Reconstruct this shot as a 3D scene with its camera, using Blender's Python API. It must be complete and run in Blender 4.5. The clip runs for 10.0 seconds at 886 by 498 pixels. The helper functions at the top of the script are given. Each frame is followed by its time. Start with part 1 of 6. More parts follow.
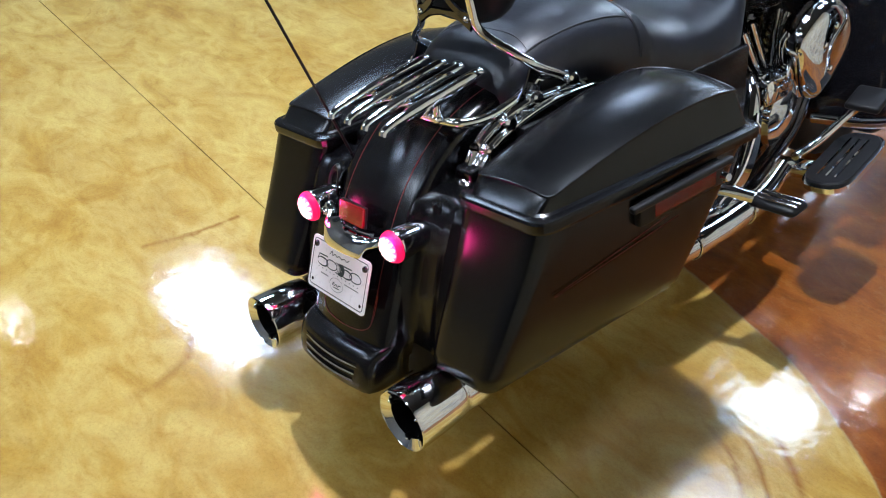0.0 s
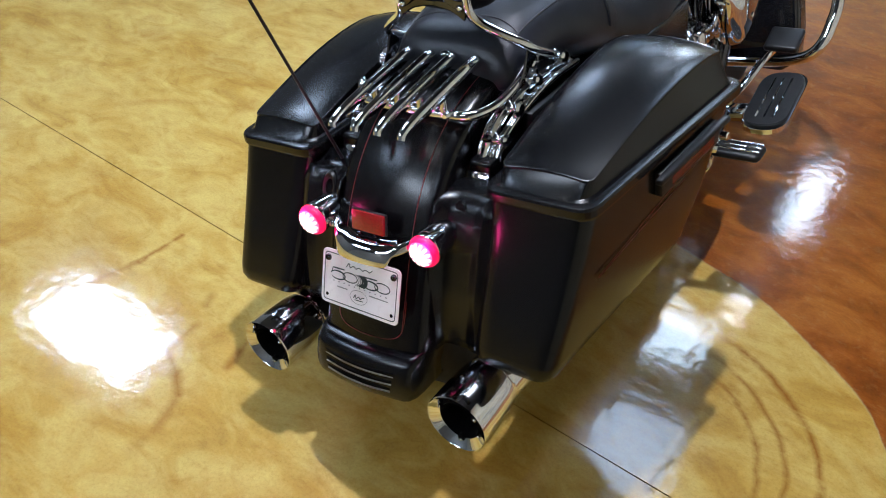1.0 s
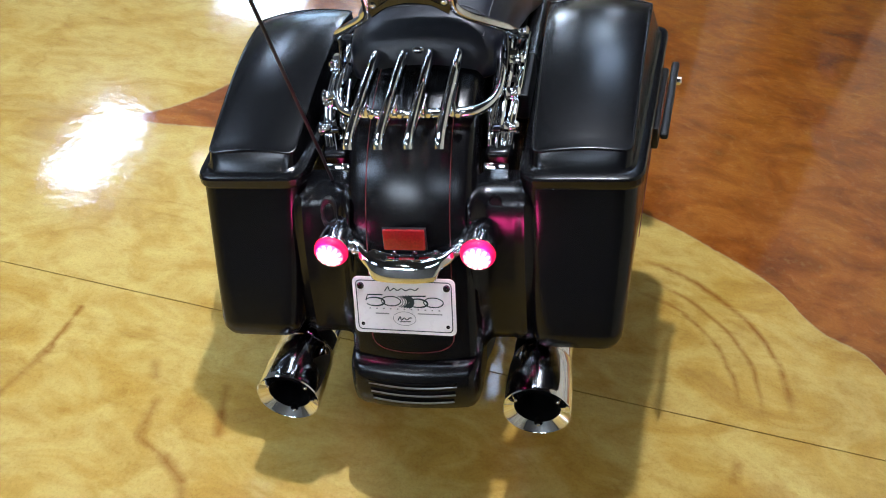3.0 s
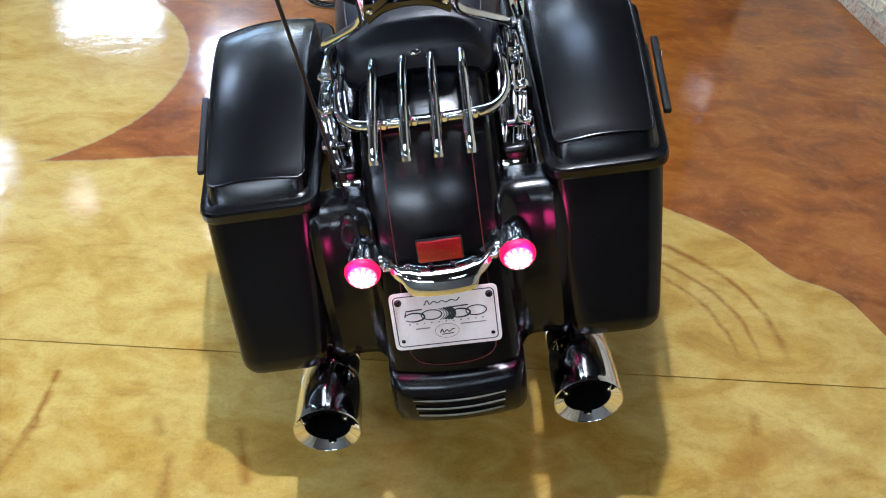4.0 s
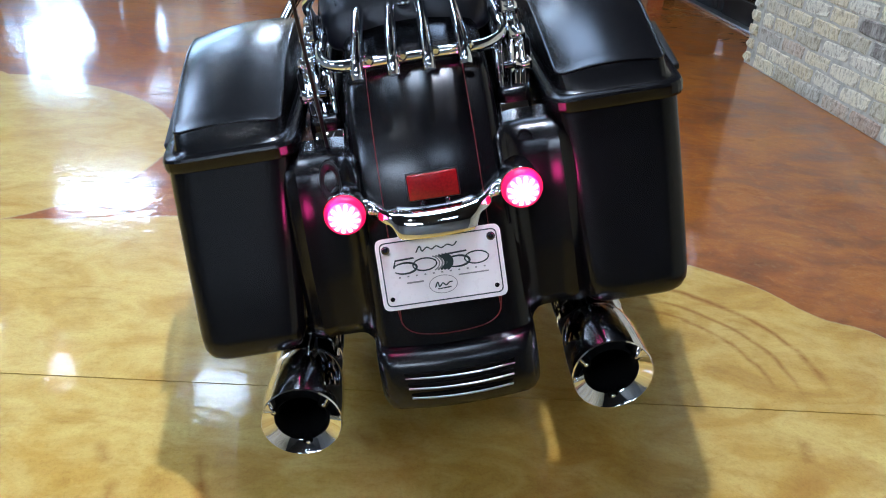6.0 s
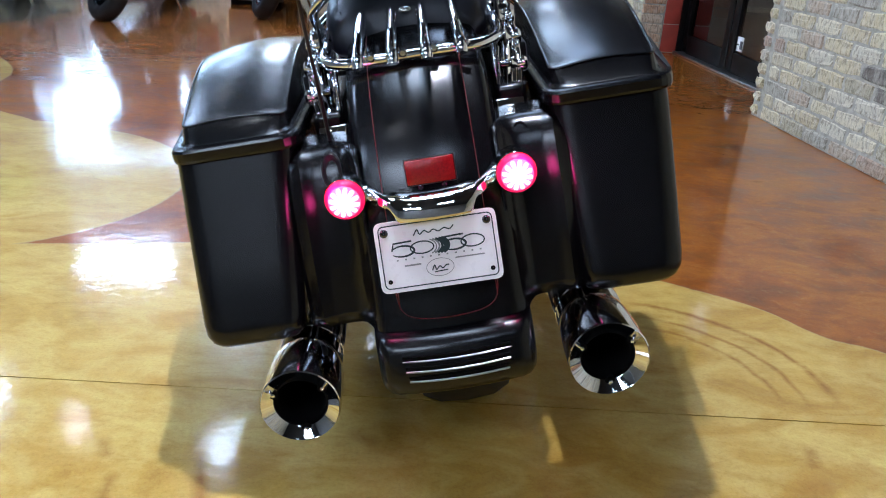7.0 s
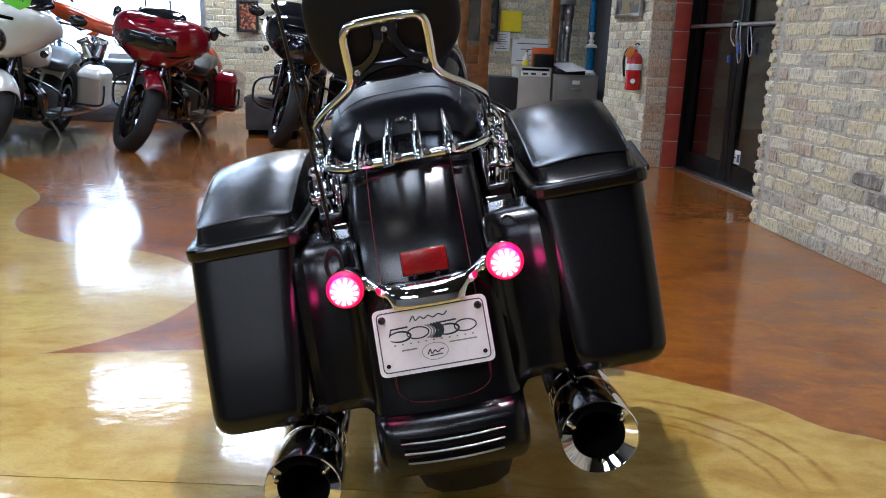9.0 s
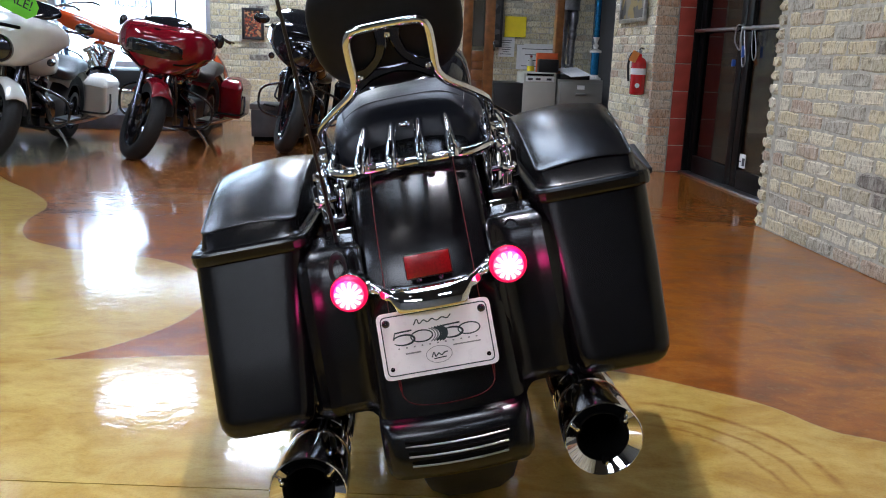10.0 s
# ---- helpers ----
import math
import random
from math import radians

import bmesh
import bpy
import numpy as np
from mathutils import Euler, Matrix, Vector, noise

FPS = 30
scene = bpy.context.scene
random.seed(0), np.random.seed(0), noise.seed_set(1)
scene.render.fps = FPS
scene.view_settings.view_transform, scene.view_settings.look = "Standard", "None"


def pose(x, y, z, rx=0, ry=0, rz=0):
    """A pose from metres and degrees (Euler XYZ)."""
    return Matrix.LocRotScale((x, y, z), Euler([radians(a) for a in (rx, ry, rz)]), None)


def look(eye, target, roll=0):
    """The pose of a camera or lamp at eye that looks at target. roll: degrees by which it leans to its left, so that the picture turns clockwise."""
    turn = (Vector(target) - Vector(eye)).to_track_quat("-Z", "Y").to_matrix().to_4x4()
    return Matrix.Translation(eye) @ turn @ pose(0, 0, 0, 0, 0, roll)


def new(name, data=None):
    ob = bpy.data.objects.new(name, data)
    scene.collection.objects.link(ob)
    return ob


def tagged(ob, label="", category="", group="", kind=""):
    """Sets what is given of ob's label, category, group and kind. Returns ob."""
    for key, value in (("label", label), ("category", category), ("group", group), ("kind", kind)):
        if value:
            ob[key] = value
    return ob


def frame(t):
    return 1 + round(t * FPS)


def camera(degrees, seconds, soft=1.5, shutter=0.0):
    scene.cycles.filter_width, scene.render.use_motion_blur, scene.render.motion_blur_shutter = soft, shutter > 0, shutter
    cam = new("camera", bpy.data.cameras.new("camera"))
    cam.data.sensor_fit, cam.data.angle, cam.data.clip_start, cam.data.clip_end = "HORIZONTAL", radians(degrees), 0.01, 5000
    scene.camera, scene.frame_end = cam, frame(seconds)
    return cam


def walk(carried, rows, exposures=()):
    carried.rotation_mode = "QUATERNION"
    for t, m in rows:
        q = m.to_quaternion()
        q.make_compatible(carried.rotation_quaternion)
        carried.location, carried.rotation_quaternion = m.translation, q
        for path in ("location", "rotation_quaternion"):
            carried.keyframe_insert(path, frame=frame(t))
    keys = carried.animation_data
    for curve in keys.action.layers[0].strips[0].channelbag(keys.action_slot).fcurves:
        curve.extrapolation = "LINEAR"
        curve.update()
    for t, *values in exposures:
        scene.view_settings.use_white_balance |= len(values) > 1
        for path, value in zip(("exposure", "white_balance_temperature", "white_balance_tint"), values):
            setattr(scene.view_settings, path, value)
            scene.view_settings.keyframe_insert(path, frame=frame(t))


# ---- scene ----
cam = camera(56.4, 10.0, soft=1.0)
PATH = [
    (0, (0.928, -0.676, 1.389), (-0.174, 0.418, 0.129), 3.8),
    (0.5, (0.799, -0.757, 1.393), (-0.166, 0.43, 0.105), 3.5),
    (1, (0.664, -0.829, 1.403), (-0.126, 0.46, 0.093), 4.1),
    (1.5, (0.535, -0.905, 1.417), (-0.073, 0.476, 0.104), 5.1),
    (2, (0.396, -0.985, 1.417), (-0.033, 0.473, 0.117), 6.3),
    (2.5, (0.262, -0.981, 1.404), (-0.012, 0.5, 0.089), 7.0),
    (3.8, (-0.072, -0.939, 1.379), (0.047, 0.549, 0.048), 7.0),
    (4, (-0.119, -0.933, 1.368), (0.054, 0.556, 0.044), 6.6),
    (4.5, (-0.147, -0.926, 1.303), (0.07, 0.602, 0.03), 6.2),
    (5, (-0.134, -0.949, 1.187), (0.072, 0.67, 0.031), 5.9),
    (5.5, (-0.114, -0.98, 1.056), (0.082, 0.726, 0.03), 5.3),
    (7, (-0.061, -1.095, 0.852), (0.062, 0.752, 0.096), 4.1),
    (7.5, (-0.051, -1.129, 0.837), (0.062, 0.751, 0.161), 3.4),
    (8, (-0.044, -1.147, 0.829), (0.053, 0.768, 0.259), 2.8),
    (8.5, (-0.039, -1.165, 0.826), (0.047, 0.769, 0.324), 2.6),
    (9, (-0.031, -1.188, 0.83), (0.043, 0.752, 0.353), 2.3),
    (9.5, (-0.027, -1.2, 0.83), (0.033, 0.747, 0.373), 1.9),
    (10, (-0.027, -1.195, 0.828), (0.032, 0.75, 0.364), 1.9),
]
walk(cam, [(t, look(eye, target, roll)) for t, eye, target, roll in PATH], exposures=((0, 0.20, 6250, 10), (0.8, 0.00, 6300, 10), (2.5, 0.08, 6400, 10), (4.5, 0.08, 6150, 10), (5.5, 0.14, 5900, 10), (7.5, 0.12, 6000, 12), (8.5, -0.06, 6400, 14), (10, -0.12, 6700, 15)))

# ---- world, lamps, exposure ----
world = bpy.data.worlds.new("world")
scene.world = world
world.use_nodes = True
_sky = world.node_tree.nodes.new("ShaderNodeTexSky")
_sky.sky_type, _sky.sun_disc = "NISHITA", False
_sky.sun_elevation, _sky.sun_rotation = radians(35), radians(20)
world.node_tree.links.new(_sky.outputs[0], world.node_tree.nodes["Background"].inputs[0])
world.node_tree.nodes["Background"].inputs[1].default_value = 0.15
scene.view_settings.exposure = 0.0

# the building is turned a little against the motorcycle
BUILD = Matrix.Translation((1.73, 2.90, 0)) @ Matrix.Rotation(radians(4), 4, "Z")
CEIL = 3.25


# ---- mesh helpers ----
def mesh_of(bm, name, mat, sharp=38, smooth=True):
    bmesh.ops.recalc_face_normals(bm, faces=bm.faces)
    me = bpy.data.meshes.new(name)
    bm.to_mesh(me)
    bm.free()
    for p in me.polygons:
        p.use_smooth = smooth
    if smooth:
        me.set_sharp_from_angle(angle=radians(sharp))
    for m in (mat if isinstance(mat, (list, tuple)) else [mat]):
        me.materials.append(m)
    return me


def part(name, bm, mat, parent, label="", sharp=38, m=None):
    ob = new(name, mesh_of(bm, name, mat, sharp))
    ob.parent = parent
    if m is not None:
        ob.matrix_basis = m
    if label:
        tagged(ob, label)
    return ob


def root(name, m, label, category, group="", kind=""):
    ob = new(name)
    ob.empty_display_size = 0.1
    ob.matrix_basis = m
    return tagged(ob, label, category, group, kind)


def solid(name, bm, mat, label="", category="", group="", kind="", m=None, sharp=38):
    ob = new(name, mesh_of(bm, name, mat, sharp))
    if m is not None:
        ob.matrix_basis = m
    return tagged(ob, label, category, group, kind)


def loft(rings, bm=None, closed=True, caps=True):
    bm = bm or bmesh.new()
    vs = [[bm.verts.new(p) for p in r] for r in rings]
    n = len(rings[0])
    for a, b in zip(vs, vs[1:]):
        for i in range(n if closed else n - 1):
            j = (i + 1) % n
            bm.faces.new((a[i], a[j], b[j], b[i]))
    if caps and closed:
        bm.faces.new(vs[0])
        bm.faces.new(vs[-1])
    return bm


def smooth_path(pts, n=6):
    p = [Vector(q) for q in pts]
    p = [2 * p[0] - p[1]] + p + [2 * p[-1] - p[-2]]
    out = []
    for i in range(1, len(p) - 2):
        for k in range(n):
            t = k / n
            a, b, c, d = p[i - 1], p[i], p[i + 1], p[i + 2]
            out.append(0.5 * ((2 * b) + (c - a) * t + (2 * a - 5 * b + 4 * c - d) * t * t + (3 * b - a - 3 * c + d) * t ** 3))
    out.append(p[-2])
    return out


def frames(path):
    tan = [(path[min(i + 1, len(path) - 1)] - path[max(i - 1, 0)]).normalized() for i in range(len(path))]
    up = Vector((0, 0, 1)) if abs(tan[0].z) < 0.9 else Vector((1, 0, 0))
    side = tan[0].cross(up).normalized()
    res = []
    for t in tan:
        side = (side - t * side.dot(t)).normalized()
        res.append((side, side.cross(t)))
    return res


def tube(pts, r, bm=None, seg=12, n=6, taper=None):
    path = smooth_path(pts, n) if n else [Vector(q) for q in pts]
    rings = []
    for i, (q, (a, b)) in enumerate(zip(path, frames(path))):
        k = r if taper is None else r * (1 + (taper - 1) * i / (len(path) - 1))
        rings.append([q + k * (a * math.cos(w) + b * math.sin(w)) for w in (2 * math.pi * j / seg for j in range(seg))])
    return loft(rings, bm)


def ribbon(pts, wide, thick, across, bm=None, n=6):
    """A flat bar of that width (along across) and thickness along a path."""
    path = smooth_path(pts, n) if n else [Vector(q) for q in pts]
    ac = Vector(across).normalized()
    rings = []
    for i, q in enumerate(path):
        t = (path[min(i + 1, len(path) - 1)] - path[max(i - 1, 0)]).normalized()
        u = (ac - t * ac.dot(t)).normalized()
        v = t.cross(u)
        w = wide
        if isinstance(wide, (list, tuple)):
            f = i * (len(wide) - 1) / max(1, len(path) - 1)
            k = min(int(f), len(wide) - 2)
            w = wide[k] + (wide[k + 1] - wide[k]) * (f - k)
        c = min(w, thick) * 0.4
        ring = []
        for sx, sy in ((1, 1), (-1, 1), (-1, -1), (1, -1)):
            hx, hy = sx * w / 2, sy * thick / 2
            ends = [(hx, hy - sy * c), (hx - sx * c, hy)]
            if sx * sy < 0:
                ends.reverse()
            ring += [q + u * a + v * b for a, b in ends]
        rings.append(ring)
    return loft(rings, bm)


def lathe(profile, bm=None, seg=32, at=(0, 0, 0), axis="y", caps=False):
    """Rings (along, radius) round an axis through at."""
    rings = []
    for s, r in profile:
        ring = []
        for j in range(seg):
            w = 2 * math.pi * j / seg
            a, b = r * math.cos(w), r * math.sin(w)
            p = {"y": (a, s, b), "x": (s, a, b), "z": (a, b, s)}[axis]
            ring.append(Vector(at) + Vector(p))
        rings.append(ring)
    return loft(rings, bm, caps=caps)


def box(size, at=(0, 0, 0), bevel=0.0, bm=None, seg=2, m=None):
    b2 = bmesh.new()
    bmesh.ops.create_cube(b2, size=1)
    bmesh.ops.scale(b2, vec=size, verts=b2.verts)
    if bevel:
        bmesh.ops.bevel(b2, geom=b2.edges[:], offset=bevel, segments=seg, affect="EDGES", profile=0.5)
    if m is not None:
        bmesh.ops.transform(b2, matrix=m, verts=b2.verts)
    bmesh.ops.translate(b2, vec=at, verts=b2.verts)
    if bm is None:
        return b2
    me = bpy.data.meshes.new("tmp")
    b2.to_mesh(me)
    b2.free()
    bm.from_mesh(me)
    bpy.data.meshes.remove(me)
    return bm


def rounded_quad(c, r, n=5, e=10):
    """A rounded quadrilateral through the corners c (x, y), with radius r, as a closed list of points."""
    pts = []
    k = len(c)
    c = [Vector(q) for q in c]
    r = r if isinstance(r, (list, tuple)) else [r] * k
    for i in range(k):
        p, a, b = c[i], c[i - 1], c[(i + 1) % k]
        d1, d2 = (a - p).normalized(), (b - p).normalized()
        half = d1.angle(d2) / 2
        t = r[i] / math.tan(half)
        s, f = p + d1 * t, p + d2 * t
        for j in range(n + 1):
            u = j / n
            pts.append((1 - u) ** 2 * s + 2 * u * (1 - u) * p + u * u * f)
        nxt = c[(i + 1) % k]
        half2 = (p - nxt).angle(c[(i + 2) % k] - nxt) / 2
        g = nxt + (p - nxt).normalized() * (r[(i + 1) % k] / math.tan(half2))
        for j in range(1, e):
            pts.append(f + (g - f) * j / e)
    return pts


def dome(at, r, bm=None, squash=(1, 1, 1), u=16, v=10, m=None):
    bm = bm or bmesh.new()
    mat = Matrix.Translation(at) @ (m or Matrix()) @ Matrix.Diagonal((*[r * q for q in squash], 1))
    bmesh.ops.create_uvsphere(bm, u_segments=u, v_segments=v, radius=1, matrix=mat)
    return bm


def bolt(at, r, h, axis="y", bm=None, seg=10):
    """A round screw head standing h out along -axis."""
    return lathe([(h * 0.5, r * 0.98), (-h * 0.3, r), (-h * 0.8, r * 0.8), (-h, r * 0.5), (-h * 0.7, r * 0.42), (-h * 0.7, 0.0002)], bm, seg, at, axis)


# ---- materials ----
def material(name):
    mat = bpy.data.materials.new(name)
    mat.use_nodes = True
    return mat, mat.node_tree.nodes, mat.node_tree.links, mat.node_tree.nodes["Principled BSDF"]


def surface(name, col, rough, metal=0.0, vary=0.15, scale=12, bump=0.0, bscale=200, coat=0.0, coat_rough=0.1, rvary=0.1, spec=0.5, rand=0.0):
    mat, nd, ln, bs = material(name)
    tc = nd.new("ShaderNodeTexCoord")
    n1 = nd.new("ShaderNodeTexNoise")
    n1.inputs["Scale"].default_value, n1.inputs["Detail"].default_value = scale, 6
    ln.new(tc.outputs["Object"], n1.inputs["Vector"])
    ramp = nd.new("ShaderNodeValToRGB")
    ramp.color_ramp.elements[0].position, ramp.color_ramp.elements[1].position = 0.3, 0.7
    ramp.color_ramp.elements[0].color = (*[c * (1 - vary) for c in col], 1)
    ramp.color_ramp.elements[1].color = (*[min(1, c * (1 + vary)) for c in col], 1)
    ln.new(n1.outputs["Fac"], ramp.inputs["Fac"])
    ln.new(ramp.outputs["Color"], bs.inputs["Base Color"])
    bs.inputs["Metallic"].default_value = metal
    bs.inputs["Specular IOR Level"].default_value = spec
    mr = nd.new("ShaderNodeMapRange")
    mr.inputs["To Min"].default_value, mr.inputs["To Max"].default_value = max(0, rough * (1 - rvary)), min(1, rough * (1 + rvary))
    n2 = nd.new("ShaderNodeTexNoise")
    n2.inputs["Scale"].default_value, n2.inputs["Detail"].default_value = scale * 5, 4
    ln.new(tc.outputs["Object"], n2.inputs["Vector"])
    ln.new(n2.outputs["Fac"], mr.inputs["Value"])
    ln.new(mr.outputs["Result"], bs.inputs["Roughness"])
    if bump:
        n3 = nd.new("ShaderNodeTexNoise")
        n3.inputs["Scale"].default_value, n3.inputs["Detail"].default_value = bscale, 3
        ln.new(tc.outputs["Object"], n3.inputs["Vector"])
        bp = nd.new("ShaderNodeBump")
        bp.inputs["Strength"].default_value, bp.inputs["Distance"].default_value = bump, 0.002
        ln.new(n3.outputs["Fac"], bp.inputs["Height"])
        ln.new(bp.outputs["Normal"], bs.inputs["Normal"])
    bs.inputs["Coat Weight"].default_value, bs.inputs["Coat Roughness"].default_value = coat, coat_rough
    return mat


def glowing(name, col, strength):
    mat, nd, ln, bs = material(name)
    bs.inputs["Base Color"].default_value = (*col, 1)
    bs.inputs["Emission Color"].default_value = (*col, 1)
    bs.inputs["Emission Strength"].default_value = strength
    return mat


SATIN = surface("satin_black_paint", (0.0026, 0.0026, 0.0032), 0.235, vary=0.25, scale=14, rvary=0.03, spec=0.42)
GLOSS = surface("gloss_black_paint", (0.008, 0.008, 0.010), 0.10, vary=0.2, scale=8, coat=0.6, coat_rough=0.03)
PLASTIC = surface("black_plastic", (0.008, 0.008, 0.009), 0.42, vary=0.25, scale=40, bump=0.1, bscale=600, spec=0.3)
CHROME = surface("chrome", (0.86, 0.88, 0.92), 0.05, 1.0, vary=0.04, scale=20, rvary=0.5)
BLACKCHROME = surface("dark_chrome", (0.10, 0.10, 0.115), 0.10, 1.0, vary=0.1, scale=20)
STEEL = surface("brushed_steel", (0.42, 0.42, 0.43), 0.3, 1.0, vary=0.2, scale=30)
VINYL = surface("black_vinyl", (0.004, 0.004, 0.005), 0.5, vary=0.3, scale=60, bump=0.15, bscale=420, rvary=0.1, spec=0.28)
LEATHER = surface("black_leather", (0.008, 0.009, 0.014), 0.36, vary=0.3, scale=60, bump=0.18, bscale=420, rvary=0.2, spec=0.54)
RUBBER = surface("tyre_rubber", (0.010, 0.010, 0.010), 0.7, vary=0.3, scale=60, bump=0.3, bscale=300)
PINSTRIPE = surface("red_pinstripe", (0.17, 0.007, 0.010), 0.35, vary=0.1)
REFLECTOR = surface("red_reflector", (0.30, 0.004, 0.008), 0.20, vary=0.2, scale=300, bump=0.25, bscale=700, coat=0.8, coat_rough=0.05)
SIDE_REFLECTOR = surface("dark_red_reflector", (0.13, 0.004, 0.006), 0.25, vary=0.25, scale=300, bump=0.4, bscale=700)
PLATE_WHITE = surface("white_plate_plastic", (0.96, 0.96, 0.96), 0.28, vary=0.03, scale=20)
PLATE_INK = surface("dark_green_ink", (0.020, 0.045, 0.050), 0.4, vary=0.1)
PLATE_GREY = surface("grey_ink", (0.28, 0.30, 0.30), 0.4, vary=0.1)
LAMP_RED = glowing("red_lamp_lens", (0.90, 0.004, 0.095), 0.95)
LAMP_HOT = glowing("lit_bulb", (1.0, 0.10, 0.20), 26.0)
LAMP_MID = glowing("lit_reflector", (1.0, 0.15, 0.33), 1.1)
LAMP_DIM = glowing("lamp_facet", (1.0, 0.80, 0.74), 1.6)
# soot in muffler bores; elsewhere near-black painted for the shade in slots and vents
BORE_SLOT_BLACK = surface("soot_and_slot_black", (0.003, 0.003, 0.003), 0.9, vary=0.3, spec=0.08)
DARKFRAME = surface("dark_frame", (0.012, 0.012, 0.013), 0.5, vary=0.3)


# ---- floor ----
def curve_node(nd, pts):
    fc = nd.new("ShaderNodeFloatCurve")
    c = fc.mapping.curves[0]
    c.points[0].location, c.points[1].location = pts[0], pts[-1]
    for p in pts[1:-1]:
        c.points.new(*p)
    fc.mapping.update()
    return fc


def floor_material():
    mat, nd, ln, bs = material("stained_polished_concrete")
    tc = nd.new("ShaderNodeTexCoord")

    def math_node(op, a, b=None, clamp=False):
        n = nd.new("ShaderNodeMath")
        n.operation, n.use_clamp = op, clamp
        for i, v in enumerate((a, b)):
            if v is None:
                continue
            if isinstance(v, (int, float)):
                n.inputs[i].default_value = v
            else:
                ln.new(v, n.inputs[i])
        return n.outputs[0]

    def noise(scale, detail=6, rough=0.6, warp=0.0, vec=None):
        n = nd.new("ShaderNodeTexNoise")
        n.inputs["Scale"].default_value, n.inputs["Detail"].default_value = scale, detail
        n.inputs["Roughness"].default_value, n.inputs["Distortion"].default_value = rough, warp
        ln.new(vec or tc.outputs["Object"], n.inputs["Vector"])
        return n.outputs["Fac"]

    def ramp(fac, *stops):
        r = nd.new("ShaderNodeValToRGB")
        while len(r.color_ramp.elements) < len(stops):
            r.color_ramp.elements.new(0.5)
        for e, (p, c) in zip(r.color_ramp.elements, stops):
            e.position, e.color = p, (*c, 1)
        ln.new(fac, r.inputs["Fac"])
        return r.outputs["Color"]

    def mix(fac, a, b, how="MIX"):
        m = nd.new("ShaderNodeMix")
        m.data_type, m.blend_type = "RGBA", how
        for s, v in ((0, fac), (6, a), (7, b)):
            if isinstance(v, (int, float)):
                m.inputs[s].default_value = v
            elif isinstance(v, tuple):
                m.inputs[s].default_value = (*v, 1)
            else:
                ln.new(v, m.inputs[s])
        return m.outputs[2]

    sep = nd.new("ShaderNodeSeparateXYZ")
    ln.new(tc.outputs["Object"], sep.inputs[0])
    X, Y = sep.outputs[0], sep.outputs[1]
    # yellow south of a long bow; x from -2 to 2, y from -2 to 2 on the curve
    bow = curve_node(nd, [(0.0, 0.70), (0.2725, 0.7257), (0.35, 0.7375), (0.5, 0.747), (0.5458, 0.744), (0.6, 0.731), (0.636, 0.721), (0.676, 0.6985),
                          (0.7125, 0.672), (0.7375, 0.6375), (0.7625, 0.623), (0.777, 0.59), (0.80, 0.52), (0.815, 0.40), (0.82, 0.0), (1.0, 0.0)])
    ln.new(math_node("MULTIPLY_ADD", X, 0.25), bow.inputs["Value"])
    nd_add = bow.inputs["Value"].links[0].from_node
    nd_add.inputs[2].default_value = 0.5
    south = math_node("SUBTRACT", math_node("SUBTRACT", math_node("MULTIPLY", bow.outputs[0], 4.0), 2.0), Y)
    # a round lobe on the left
    dx, dy = math_node("SUBTRACT", X, -1.36), math_node("SUBTRACT", Y, 1.42)
    lobe = math_node("SUBTRACT", 0.635, math_node("SQRT", math_node("ADD", math_node("MULTIPLY", dx, dx), math_node("MULTIPLY", dy, dy))))
    # an S-shaped edge further off; y from 1 to 9, x from -5 to 0
    ess = curve_node(nd, [(0.0, 0.70), (0.125, 0.72), (0.16, 0.66), (0.205, 0.628), (0.245, 0.617), (0.29, 0.575), (0.345, 0.50), (0.40, 0.44), (0.5, 0.36), (1.0, 0.1)])
    en = math_node("MULTIPLY_ADD", Y, 0.125)
    en.node.inputs[2].default_value = -0.125
    ln.new(en, ess.inputs["Value"])
    west = math_node("SUBTRACT", math_node("SUBTRACT", math_node("MULTIPLY", ess.outputs[0], 5.0), 5.0), X)
    west = math_node("MINIMUM", west, math_node("SUBTRACT", Y, 1.7))
    far = math_node("MINIMUM", math_node("SUBTRACT", -1.36, X), math_node("SUBTRACT", 2.1, Y))
    field = math_node("MAXIMUM", math_node("MAXIMUM", math_node("MAXIMUM", south, lobe), west), far)
    wob = math_node("MULTIPLY", math_node("SUBTRACT", noise(40, 3), 0.5), 0.012)
    field = math_node("ADD", field, wob)
    yellow = math_node("MULTIPLY_ADD", field, 160, True)
    yellow.node.inputs[2].default_value = 0.5
    line = math_node("SUBTRACT", 1.0, math_node("MULTIPLY", math_node("ABSOLUTE", field), 150), True)
    gx, gy = math_node("SUBTRACT", X, -3.75), math_node("SUBTRACT", Y, 5.1)
    grey_d = math_node("SUBTRACT", 1.30, math_node("SQRT", math_node("ADD", math_node("MULTIPLY", gx, gx), math_node("MULTIPLY", gy, gy))))
    grey = math_node("MULTIPLY_ADD", grey_d, 90, True)
    grey.node.inputs[2].default_value = 0.5
    line2 = math_node("SUBTRACT", 1.0, math_node("MULTIPLY", math_node("ABSOLUTE", grey_d), 70), True)

    # clouds of stain, stretched a little
    mp = nd.new("ShaderNodeMapping")
    mp.inputs["Scale"].default_value, mp.inputs["Rotation"].default_value = (1.0, 1.6, 1), (0, 0, 0.4)
    ln.new(tc.outputs["Object"], mp.inputs["Vector"])
    big, mid, fine = noise(1.5, 6, 0.58, 0.5, mp.outputs[0]), noise(5.0, 6, 0.60, 0.8, mp.outputs[0]), noise(38, 5, 0.6, 0.4)
